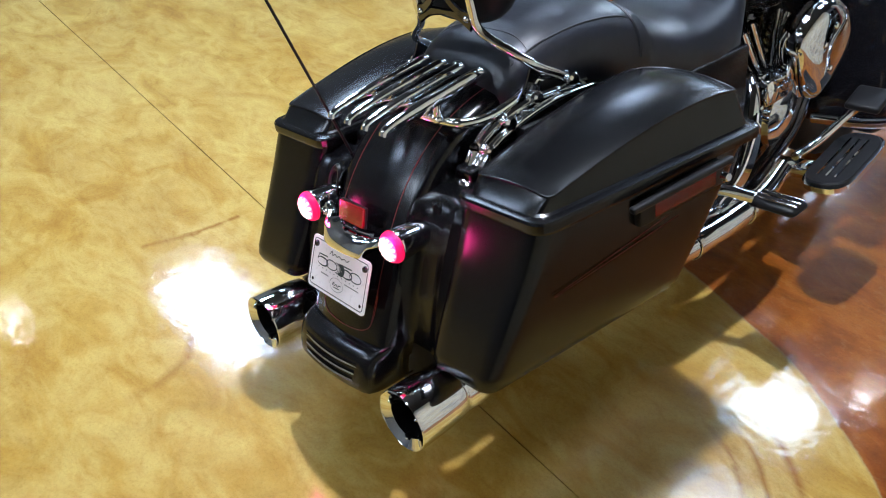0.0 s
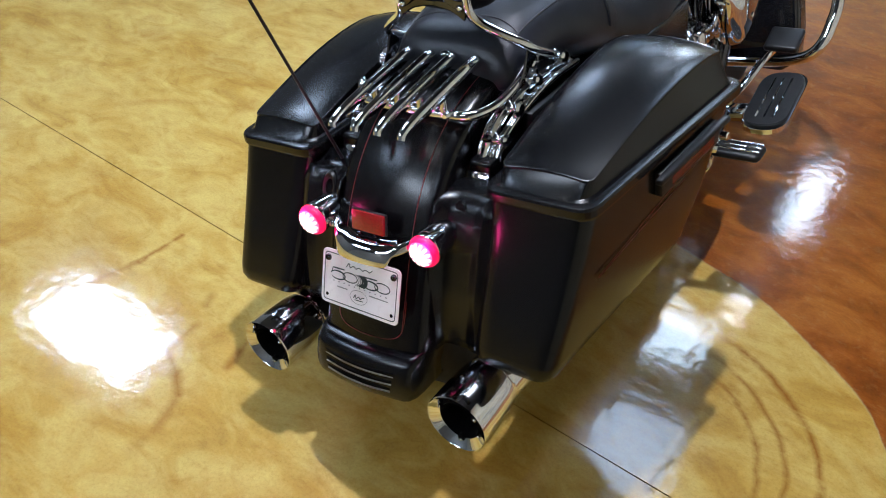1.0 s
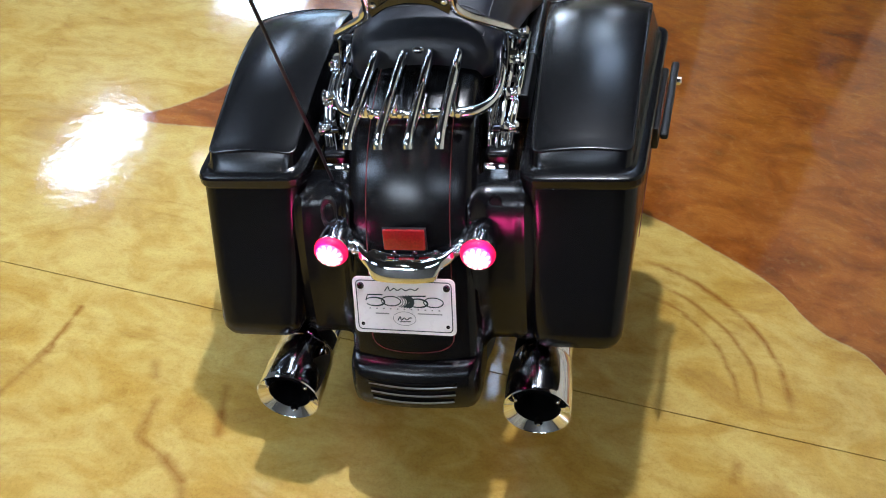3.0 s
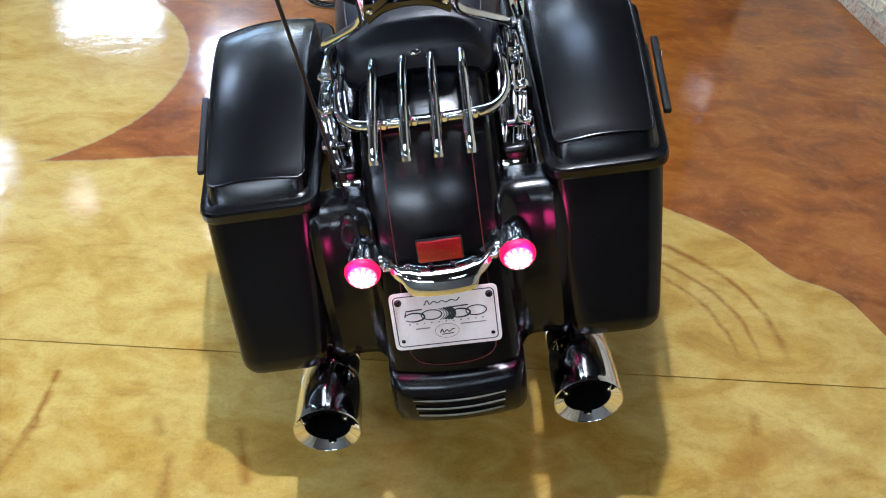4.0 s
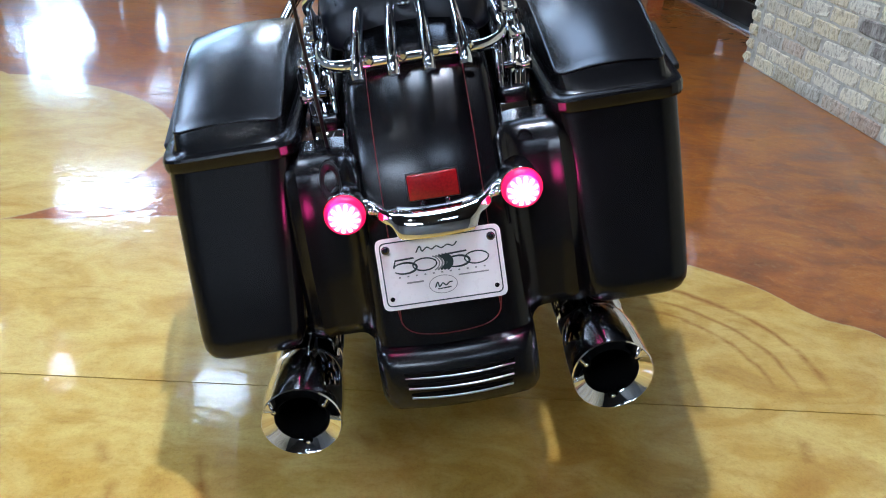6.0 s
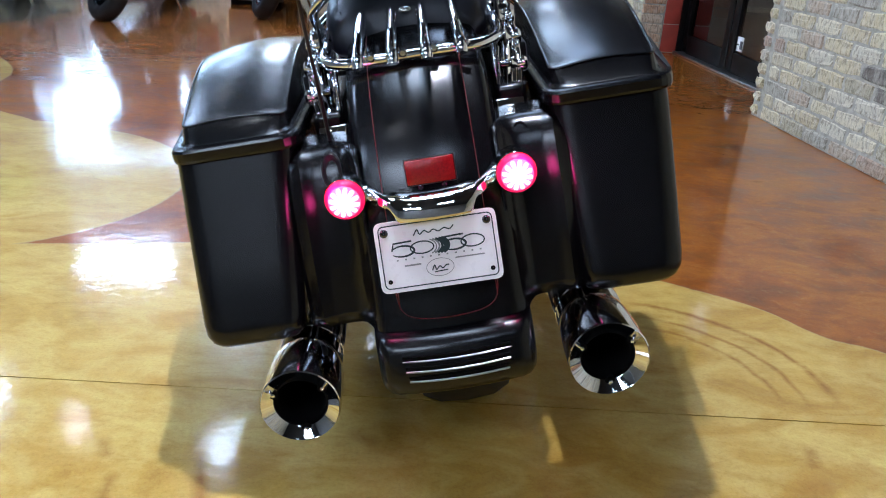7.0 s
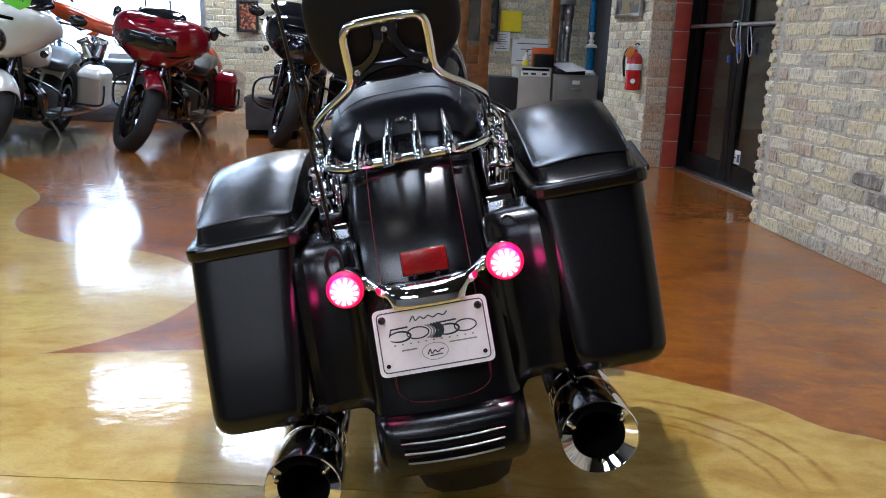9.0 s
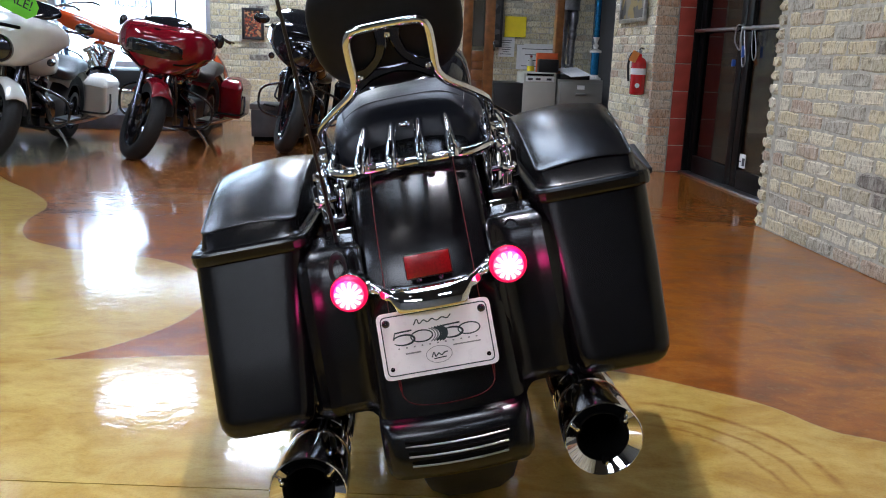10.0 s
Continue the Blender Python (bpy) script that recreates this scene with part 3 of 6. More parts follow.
def downlight(x, y, watts):
    """A small hard ceiling spot."""
    r = root("ceiling_spot", Matrix.Translation((x, y, CEIL)), "small round ceiling spotlight, switched on", "ceiling light", "ceiling spots")
    part("housing", lathe([(0.0, 0.075), (-0.07, 0.075), (-0.075, 0.07), (-0.06, 0.062), (-0.02, 0.060), (-0.015, 0.0005)], axis="z", seg=28), LAMP_CASE, r)
    part("glass", lathe([(-0.045, 0.0605), (-0.05, 0.05), (-0.052, 0.0005)], axis="z", seg=28), SPOT_GLOW, r, "glowing front glass")
    if not watts:
        return
    lamp = bpy.data.lights.new("spot_light", "AREA")
    lamp.shape, lamp.size, lamp.energy, lamp.color = "DISK", 0.09, watts, (0.86, 0.89, 1.0)
    ob = new("spot_light", lamp)
    ob.parent = r
    ob.location = (0, 0, -0.056)


downlight(-0.25, 0.62, 84)

for x_, y_ in ((-2.55, 4.65), (-4.48, 0.13), (0.18, 4.57), (-1.4, -1.2)):
    downlight(x_, y_, 0)


# ---- the black touring motorcycle ----
LEAN = 12.5
bike = root("motorcycle", Matrix.Translation((0.098, 0, 0)) @ Matrix.Rotation(radians(-LEAN), 4, "Y"),
            "satin black touring motorcycle with hard side cases, leaning on its stand", "motorcycle")


def lerp_table(t, table):
    for (a, va), (b, vb) in zip(table, table[1:]):
        if t <= b:
            k = (t - a) / (b - a)
            return va + (vb - va) * max(0, k)
    return table[-1][1]


def side_case(side):
    """A stretched hard case: body, lid with a flange and a crowned top, latch and reflector."""
    def ring(rear_in, rear_out, front_out, front_in, r, z):
        q = rounded_quad([rear_in, rear_out, front_out, front_in], r)
        return [Vector((side * p.x, p.y, z(p) if callable(z) else z)) for p in q]

    rows = []
    for z, y0, xi, xo, xf, y1, r in ((0.298, 0.034, 0.224, 0.316, 0.350, 0.440, 0.016), (0.2995, 0.022, 0.214, 0.328, 0.362, 0.453, 0.022),
                                     (0.304, 0.011, 0.207, 0.338, 0.372, 0.464, 0.028), (0.312, 0.003, 0.203, 0.3445, 0.380, 0.473, 0.032),
                                     (0.324, 0.000, 0.200, 0.350, 0.387, 0.481, 0.034), (0.340, 0.005, 0.199, 0.3525, 0.3915, 0.487, 0.034),
                                     (0.42, 0.045, 0.196, 0.360, 0.412, 0.513, 0.034), (0.50, 0.083, 0.193, 0.367, 0.424, 0.550, 0.034),
                                     (0.565, 0.110, 0.190, 0.371, 0.428, 0.595, 0.034)):
        k = 0.004 + 0.016 * (0.565 - z) / 0.265 if side < 0 else 0.0  # the one on the stand's side hangs further out
        rows.append(ring((xi + k, y0), (xo + k, y0), (xf + k, y1), (xi + k + 0.005, y1 + 0.01), r, z))
    body = part("case_body", loft(rows), SATIN, bike, "satin black hard case body")
    # lid
    top_z = lambda p: 0.6050 + 0.0600 * math.sin(min(1.25, max(0, (p.y - 0.146) / 0.370)) * math.pi / 2) - 0.010 * max(0, (p.y - 0.52) / 0.09) ** 2
    e = 0.007
    rim = lambda o, z: ring((0.190 - o, 0.112 - o), (0.372 + o, 0.112 - o), (0.430 + o, 0.634 + o), (0.195 - o, 0.644 + o), 0.036, z)
    crown = lambda p: top_z(p) + 0.015 * max(0.0, 1 - ((abs(p.x) - 0.285) / 0.110) ** 2)
    crease = ring((0.203, 0.144), (0.361, 0.146), (0.400, 0.598), (0.206, 0.606), 0.018, lambda p: crown(p))
    cx = sum((p for p in crease), Vector()) / len(crease)
    rows = [rim(-0.004, 0.566), rim(e - 0.001, 0.567), rim(e, 0.571), rim(e, 0.583), rim(e - 0.002, 0.587), rim(0.001, 0.5885), rim(-0.006, 0.5895), rim(-0.010, 0.5925)]
    edge = rows[-1]
    rows.append([a.lerp(b, 0.90) + Vector((0, 0, -0.001)) for a, b in zip(edge, crease)])
    rows.append(crease)
    for s in (0.975, 0.9, 0.78, 0.62, 0.45, 0.28, 0.12, 0.02):
        ring_in = []
        for p in crease:
            q = Vector((cx.x + (p.x - cx.x) * s, cx.y + (p.y - cx.y) * s, 0))
            q.z = crown(q) - (0.0006 if s > 0.97 else 0)
            ring_in.append(q)
        rows.append(ring_in)
    lid = part("case_lid", loft(rows), SATIN, bike, "satin black crowned lid with a raised flange", sharp=14)
    ends = [crease[-1]] + crease + crease[:2]
    part("lid_bead", tube([q - Vector((0, 0, 0.0006)) for q in ends[1:-1]], 0.0021, seg=8, n=0), SATIN, lid)
    # latch bar on the outer side with a reflector below
    m = Matrix.Translation((side * 0.430, 0.395, 0.557)) @ Matrix.Rotation(side * -radians(7.0), 4, "Z") @ Matrix.Rotation(radians(3), 4, "X")
    part("latch", box((0.014, 0.240, 0.012), (0, 0, 0.004), 0.004, seg=3), PLASTIC, lid, "black latch bar", m=m)
    part("latch_frame", box((0.022, 0.205, 0.046), (side * -0.022, 0.014, -0.024), 0.005, seg=2), PLASTIC, body, "black frame round the side reflector", m=m)
    part("reflector", box((0.012, 0.150, 0.031), (side * -0.0160, 0.020, -0.024), 0.002), SIDE_REFLECTOR, body, "dark red side reflector", m=m)
    part("lock", lathe([(0, 0.008), (0.012, 0.008), (0.014, 0.006), (0.014, 0.0005)], at=(0.0, 0.098, -0.02), axis="x", seg=14), CHROME, lid, m=m if side > 0 else m @ Matrix.Diagonal((-1, 1, 1, 1)))
    # long tapering pinstripes
    for k, (z0, z1) in enumerate(((0.452, 0.500), (0.449, 0.486))):
        pts = [(side * 0.3760, 0.135, z0), (side * 0.3902, 0.27, z0 + (z1 - z0) * 0.45), (side * 0.4070, 0.42, z1)]
        part("pinstripe", ribbon(pts, [0.0006, 0.0016, 0.0018], 0.0012, (0, 0, 1)), PINSTRIPE, body)


for s_ in (-1, 1):
    side_case(s_)

# rear fender: a swept shell, a separate lower bumper piece, and fillers towards the cases
FEND = [(0.52, 0.690), (0.42, 0.700), (0.33, 0.694), (0.25, 0.676), (0.18, 0.645), (0.125, 0.602), (0.082, 0.553), (0.050, 0.500), (0.022, 0.440), (-0.004, 0.380), (-0.026, 0.330), (-0.039, 0.298)]


def shell(profile, half, shoulder, depth, cols=28, flat=None):
    """Rows across the profile (y, z); the crown falls away over the shoulders and down the sides."""
    path = smooth_path([(0, y, z) for y, z in profile], 5)
    rows = []
    for i, q in enumerate(path):
        t = (path[min(i + 1, len(path) - 1)] - path[max(i - 1, 0)]).normalized()
        nrm = Vector((0, t.z, -t.y))  # inward
        if nrm.z > 0.2 or nrm.y < 0:
            nrm = -nrm
        nrm = flat or nrm
        h = half(i / (len(path) - 1))
        row = []
        for j in range(cols + 1):
            u = -1 + 2 * j / cols
            a = abs(u)
            if a < 0.62:
                x, d = h * a / 0.62 * 0.80, shoulder * 0.35 * (a / 0.62) ** 2
            else:
                k = (a - 0.62) / 0.38
                x = h * (0.80 + 0.20 * math.sin(min(k * 1.6, 1) * math.pi / 2))
                d = shoulder * 0.35 + (depth - shoulder * 0.35) * (1 - math.cos(k * math.pi / 2)) ** 1.1
            row.append(q + nrm * d + Vector((math.copysign(x, u), 0, 0)))
        rows.append(row)
    return loft(rows, closed=False)


def thick(ob, t=0.003):
    md = ob.modifiers.new("thickness", "SOLIDIFY")
    md.thickness, md.offset = t, 0
    return ob


thick(part("rear_fender", shell(FEND, lambda k: 0.106 + 0.009 * k, 0.03, 0.075), SATIN, bike, "satin black rear fender with red pinstripes"))
LOW = [(-0.036, 0.306), (-0.052, 0.302), (-0.066, 0.290), (-0.077, 0.262), (-0.080, 0.240), (-0.075, 0.227), (-0.062, 0.220)]
bumper = thick(part("fender_bumper", shell(LOW, lambda k: 0.1150 - 0.012 * max(0, k - 0.5) ** 2 / 0.25, 0.022, 0.10, flat=Vector((0, 1, 0))), SATIN, bike, "satin black lower fender piece with horizontal louvres"))
for k, z in enumerate((0.281, 0.267, 0.253)):
    w = 0.078 - 0.003 * k
    y = lambda x: -0.0015 + lerp_table(z, [(0.236, -0.083), (0.262, -0.080), (0.290, -0.069), (0.303, -0.055)]) + 1.35 * x * x
    # the slot is not cut: a near-black strip paints its shade
    slot = part("louvre", ribbon([(x, y(x) + 0.0012, z) for x in (-w, -w * 0.5, 0, w * 0.5, w)], 0.0075, 0.003, (0, 0, 1)), BORE_SLOT_BLACK, bumper, "near-black strip painting the shade of a louvre slot")
    part("louvre_lip", tube([(x, y(x) - 0.001, z - 0.0042) for x in (-w, -w * 0.5, 0, w * 0.5, w)], 0.0015, seg=8), STEEL, slot)

# pinstripes that follow the fender
FP = smooth_path([(0, y, z) for y, z in FEND], 5)
for s_ in (-1, 1):
    pts = []
    for i in range(6, 50):
        q, t = FP[i], (FP[i + 1] - FP[i - 1]).normalized()
        nrm = Vector((0, t.z, -t.y))
        if nrm.z > 0.2 or nrm.y < 0:
            nrm = -nrm
        h = 0.106 + 0.009 * i / (len(FP) - 1)
        d = 0.0105 * (0.0715 / (h * 0.8)) ** 2
        pts.append(q + nrm * (d - 0.0018) + Vector((s_ * 0.0715, 0, 0)))
    part("pinstripe", ribbon(pts, 0.0013, 0.0014, (1, 0, 0), n=0), PINSTRIPE, bike)
LOOP = [(0.0745, 0.0055, 0.390), (0.0745, -0.0045, 0.366), (0.0730, -0.0135, 0.346), (0.0665, -0.0215, 0.3315), (0.050, -0.0280, 0.3240), (0.025, -0.0317, 0.3213)]
part("pinstripe", ribbon([(-x, y, z) for x, y, z in LOOP] + [(0, -0.0330, 0.3208)] + LOOP[::-1], 0.0013, 0.0016, (0, 0.4, 1)), PINSTRIPE, bike)


def filler(side):
    """The panel that closes the gap between fender and case."""
    rows = []
    for i in range(17):
        z = 0.304 + (0.566 - 0.304) * i / 16
        y = lerp_table(z, [(0.30, 0.030), (0.40, 0.050), (0.48, 0.076), (0.530, 0.098), (0.555, 0.118), (0.568, 0.170)])
        row = []
        for j in range(17):
            u = j / 16
            x = 0.100 + 0.112 * u
            low = -0.034 * math.exp(-(u / 0.15) ** 2) if i == 0 else -0.018 * math.exp(-(u / 0.15) ** 2) if i == 1 else 0
            fold = 0.005 * math.exp(-((u - 0.80) / 0.07) ** 2)
            row.append(Vector((side * x, y - 0.026 * math.exp(-(u / 0.16) ** 2) - fold + 0.022 * max(0, u - 0.82), z + low)))
        rows.append(row)
    thick(part("fender_filler", loft(rows, closed=False), SATIN, bike), 0.004)
    part("filler_plug", lathe([(0.0005, 0.0005), (0.0005, 0.0150), (0.0020, 0.0160), (0.0, 0.0170), (0.0, 0.0180), (0.003, 0.0190), (0.010, 0.0195)], at=(0, 0, 0), seg=24), SATIN, bike,
         m=Matrix.Translation((side * 0.143, 0.0995, 0.5345)) @ Matrix.Rotation(radians(-27), 4, "X") @ Matrix.Diagonal((0.72, 0.7, 1.15, 1)))


filler(-1), filler(1)


# lamps, bracket, reflector, number plate
def lamp_on_fender(side):
    """A bullet lamp: chrome shell, a domed red lens over a lit reflector with wedge-shaped facets."""
    at = (side * 0.123, 0.026, 0.503)
    lamp = part("tail_lamp", lathe([(0.075, 0.0005), (0.073, 0.012), (0.062, 0.021), (0.040, 0.0260), (0.012, 0.0285), (0.0, 0.0295), (-0.003, 0.0298), (-0.005, 0.0290), (-0.004, 0.0275)], at=at), CHROME, bike, "chrome bullet lamp housing")
    part("lens", lathe([(-0.003, 0.0290), (-0.009, 0.0288), (-0.0130, 0.0276), (-0.0160, 0.0257), (-0.0182, 0.0234), (-0.0176, 0.0230), (-0.0040, 0.0228)], at=at), LAMP_RED, lamp, "glowing red lens rim")
    part("lamp_reflector", lathe([(-0.0178, 0.0236), (-0.0200, 0.0210), (-0.0232, 0.0150), (-0.0246, 0.0080)], seg=28, at=at), LAMP_MID, lamp, "bright pink domed lens")
    part("lit_bulb", lathe([(-0.0236, 0.0125), (-0.0252, 0.0090), (-0.0262, 0.0040), (-0.0263, 0.0003)], seg=24, at=at), LAMP_HOT, lamp, "white-hot lit bulb")
    for k in range(12):
        w = 2 * math.pi * (k + 0.5) / 12
        bm = loft([[Vector((sx * hw, y, r)) for sx, y in ((-1, y0), (1, y0), (1, y0 + 0.003), (-1, y0 + 0.003))] for r, hw, y0 in ((0.0100, 0.0018, -0.0252), (0.0150, 0.0029, -0.0240), (0.0190, 0.0032, -0.0225), (0.0216, 0.0018, -0.0205))])
        part("lit_segment", bm, LAMP_DIM, lamp, m=Matrix.Translation(at) @ Matrix.Rotation(w, 4, "Y"))
    for k in range(3):
        part("lens_rib", lathe([(-0.0045 - 0.0036 * k, 0.0288 - 0.0005 * k * k), (-0.0053 - 0.0036 * k, 0.0297 - 0.0005 * k * k), (-0.0061 - 0.0036 * k, 0.0286 - 0.0006 * k * k)], at=at), REFLECTOR, lamp)
    part("stalk", tube([(side * 0.118, 0.050, 0.503), (side * 0.096, 0.046, 0.500), (side * 0.076, 0.034, 0.490)], 0.0085, taper=1.2), CHROME, lamp)
    part("collar", lathe([(-0.004, 0.0095), (-0.003, 0.0125), (0.003, 0.0125), (0.004, 0.0095)], at=(side * 0.094, 0.0455, 0.4995), axis="x", seg=18), CHROME, lamp)
    part("screw", bolt((side * 0.088, 0.030, 0.497), 0.006, 0.006), CHROME, lamp)
    glow = bpy.data.lights.new("lamp_light", "POINT")
    glow.energy, glow.color, glow.shadow_soft_size = 0.38, (1.0, 0.04, 0.28), 0.02
    ob = new("lamp_light", glow)
    ob.parent = lamp
    ob.location = (at[0] + side * 0.014, at[1] - 0.026, at[2] + 0.022)


lamp_on_fender(-1), lamp_on_fender(1)

rows = []
for i in range(49):
    u = -1 + 2 * i / 48
    x = 0.086 * u
    a = abs(u)
    y = 0.008 - 0.012 * (1 - a * a) + 0.026 * a ** 4
    zt = 0.493 + 0.010 * a ** 3
    k = min(1.0, max(0.0, (a - 0.60) / 0.14))
    zb = 0.464 + (zt - 0.015 - 0.464) * k * k * (3 - 2 * k)
    h = zt - zb
    rows.append([Vector((x, y + dy * h / 0.032, zt - dz * h)) for dy, dz in ((0.030, -0.10), (0.014, -0.09), (0.004, 0.03), (-0.0035, 0.28), (-0.0085, 0.58), (-0.0115, 0.86), (-0.0110, 0.97), (-0.006, 1.0), (0.026, 1.0))])
bracket = part("lamp_bracket", loft(rows), CHROME, bike, "polished chrome bracket between the tail lamps", sharp=50)
m = Matrix.Translation((0.003, 0.027, 0.524)) @ Matrix.Rotation(radians(-14), 4, "X")
refl = part("rear_reflector", box((0.070, 0.008, 0.036), (0, 0, 0), 0.0025), REFLECTOR, bike, "rectangular red rear reflector", m=m)
part("reflector_rim", box((0.073, 0.006, 0.0392), (0, 0.004, 0), 0.002), PLASTIC, refl)
for x in (-0.017, 0.017):
    part("screw", bolt((x, -0.003, -0.0215), 0.0045, 0.006), BLACKCHROME, refl)


def number_plate():
    m = Matrix.Translation((-0.003, -0.019, 0.4190)) @ Matrix.Rotation(radians(-20.5), 4, "X") @ Matrix.Rotation(radians(0.6), 4, "Y")
    w, h = 0.174, 0.1010

    def rr(x, z, r):
        return [(q.x, q.y) for q in rounded_quad([(-x, -z), (x, -z), (x, z), (-x, z)], r, n=5, e=2)]
    base = rr(w / 2, h / 2, 0.011)
    plate = part("number_plate", loft([[Vector((x, y, z)) for x, z in base] for y in (0.0012, -0.0008)]), PLATE_WHITE, bike, "white dealer plate with dark border and printed emblem", m=m)
    part("plate_backing", box((0.12, 0.020, 0.05), (0, 0.0125, 0.01), 0.004), PLASTIC, plate)

    def ink(name, pts, width, mat=PLATE_INK, closed=False):
        bm = bmesh.new()
        n = len(pts)
        vs = []
        for i, (x, z) in enumerate(pts):
            a, b = (pts[i - 1], pts[(i + 1) % n]) if closed else (pts[max(0, i - 1)], pts[min(n - 1, i + 1)])
            d = Vector((b[0] - a[0], b[1] - a[1])).normalized()
            wd = width(i / (n - 1)) if callable(width) else width
            o = Vector((-d.y, d.x)) * wd / 2
            vs.append([bm.verts.new((x + o.x, -0.0014, z + o.y)), bm.verts.new((x - o.x, -0.0014, z - o.y))])
        for i in range(n if closed else n - 1):
            j = (i + 1) % n
            bm.faces.new((vs[i][0], vs[j][0], vs[j][1], vs[i][1]))
        part(name, bm, mat, plate)

    def oval(cx, cz, rx, rz, a0=0, a1=360, n=28):
        return [(cx + rx * math.cos(radians(a0 + (a1 - a0) * i / n)), cz + rz * math.sin(radians(a0 + (a1 - a0) * i / n))) for i in range(n + 1)]

    ink("border", rr(w / 2 - 0.0062, h / 2 - 0.0062, 0.008), 0.0017, closed=True)
    for cx in (-0.022, 0.0500):
        ink("emblem", oval(cx + 0.0, 0.0085, 0.0165, 0.0085)[:-1], lambda k: 0.0019, closed=True)
    for cx in (-0.054, 0.0195):
        ink("emblem", oval(cx + 0.004, 0.0065, 0.0165, 0.0075, 165, -150), lambda k: 0.0013 + 0.0018 * math.sin(k * math.pi))
        ink("emblem", [(cx - 0.011, 0.0085), (cx - 0.008, 0.0185), (cx + 0.018, 0.0195)], 0.0024)
    for k in range(5):
        ink("emblem", oval(-0.018 + 0.0042 * k, 0.008, 0.0165, 0.0115, -58, 62, 12), 0.0016 + 0.0009 * k, PLATE_INK if k > 1 else PLATE_GREY)
    # plain strokes in place of the lettering
    ink("print_bar", smooth_2d([(-0.032, 0.026), (-0.026, 0.034), (-0.023, 0.027), (-0.016, 0.0315), (-0.010, 0.028), (-0.003, 0.0315), (0.004, 0.028), (0.012, 0.0315), (0.02, 0.029), (0.026, 0.034)]), 0.0017)
    for k in range(11):
        x = -0.060 + 0.0118 * k
        ink("print_bar", [(x, -0.0055), (x + 0.0026, -0.0055)], 0.0020, PLATE_GREY)
    ink("print_bar", [(-0.050, -0.0145), (-0.0265, -0.0145)], 0.0022, PLATE_GREY)
    ink("print_bar", [(0.0225, -0.0125), (0.064, -0.0125)], 0.0019, PLATE_GREY)
    ink("emblem", oval(-0.0005, -0.0225, 0.0195, 0.0125)[:-1], 0.0008, PLATE_GREY, True)
    ink("print_bar", smooth_2d([(-0.012, -0.026), (-0.008, -0.019), (-0.006, -0.0255), (-0.001, -0.021), (0.003, -0.0245), (0.008, -0.021), (0.0125, -0.0205)]), 0.0017)
    ink("print_bar", [(-0.009, -0.0285), (0.010, -0.0275)], 0.0016)
    for x, z, r in ((-0.073, 0.0345, 0.0062), (0.073, 0.0345, 0.0062)):
        part("bolt", bolt((x, -0.001, z), r, 0.005), BLACKCHROME, plate)
    for x, z in ((-0.073, -0.0345), (0.073, -0.0345)):
        part("plate_hole", lathe([(-0.0013, 0.0033), (-0.0015, 0.003), (-0.0015, 0.0002)], at=(x, 0, z), seg=12), BORE_SLOT_BLACK, plate)


def smooth_2d(pts):
    return [(q.x, q.y) for q in smooth_path([(a, b, 0) for a, b in pts], 5)]


number_plate()


# ---- mufflers ----
def muffler(side):
    at = (side * 0.2235 - 0.0105, -0.080, 0.2385)
    outer = [(0.0115, 0.0385), (0.0095, 0.0400), (0.0015, 0.0560), (0.0, 0.0570), (0.002, 0.0584), (0.010, 0.0588), (0.045, 0.0584), (0.085, 0.0565), (0.106, 0.0540), (0.110, 0.0528), (0.112, 0.0510), (0.116, 0.0505),
             (0.118, 0.0515), (0.30, 0.0510), (0.7, 0.048), (0.875, 0.045), (0.945, 0.034), (0.975, 0.026)]
    pipe = part("muffler", lathe(outer, at=at, seg=48), CHROME, bike, "chrome muffler with a flared end cap", sharp=30)
    part("muffler_bore", lathe([(0.0112, 0.0388), (0.0095, 0.0378), (0.0115, 0.0366), (0.022, 0.0360), (0.20, 0.0355), (0.201, 0.0004)], at=at, seg=36), BORE_SLOT_BLACK, pipe, "sooty black bore")
    for w in (150, 30, 270):
        q = Vector((at[0] + 0.0410 * math.cos(radians(w)), at[1] + 0.0085, at[2] + 0.0410 * math.sin(radians(w))))
        tab = part("screw_tab", lathe([(0.008, 0.0078), (0.0, 0.0074), (-0.001, 0.006), (-0.001, 0.0003)], at=q, seg=16), BORE_SLOT_BLACK, pipe)
        part("screw", bolt(q + Vector((0, -0.002, 0)), 0.0032, 0.0025), CHROME, tab)
    part("muffler_strap", box((0.022, 0.05, 0.05), (at[0] - side * 0.012, 0.14, 0.298), 0.006), CHROME, pipe)
    part("clamp", lathe([(0.150, 0.0512), (0.151, 0.0530), (0.168, 0.0530), (0.169, 0.0512)], at=at, seg=40), CHROME, pipe)
    part("hanger_bolt", bolt((at[0] - side * 0.012, 0.09, 0.296), 0.008, 0.012), BLACKCHROME, pipe)


muffler(-1), muffler(1)
part("heat_shield", tube([(0.222, 0.48, 0.232), (0.238, 0.66, 0.230), (0.252, 0.84, 0.232), (0.250, 1.00, 0.242), (0.232, 1.12, 0.262)], 0.034, taper=0.9), CHROME, bike, "chrome exhaust heat shield")
for y_ in (0.72, 0.92):
    part("pipe_clamp", lathe([(0.0, 0.0350), (0.001, 0.0372), (0.012, 0.0372), (0.013, 0.0350)], at=(0.2425 + 0.05 * (y_ - 0.72), y_, 0.2305 + 0.03 * (y_ - 0.72)), seg=32), CHROME, bike)


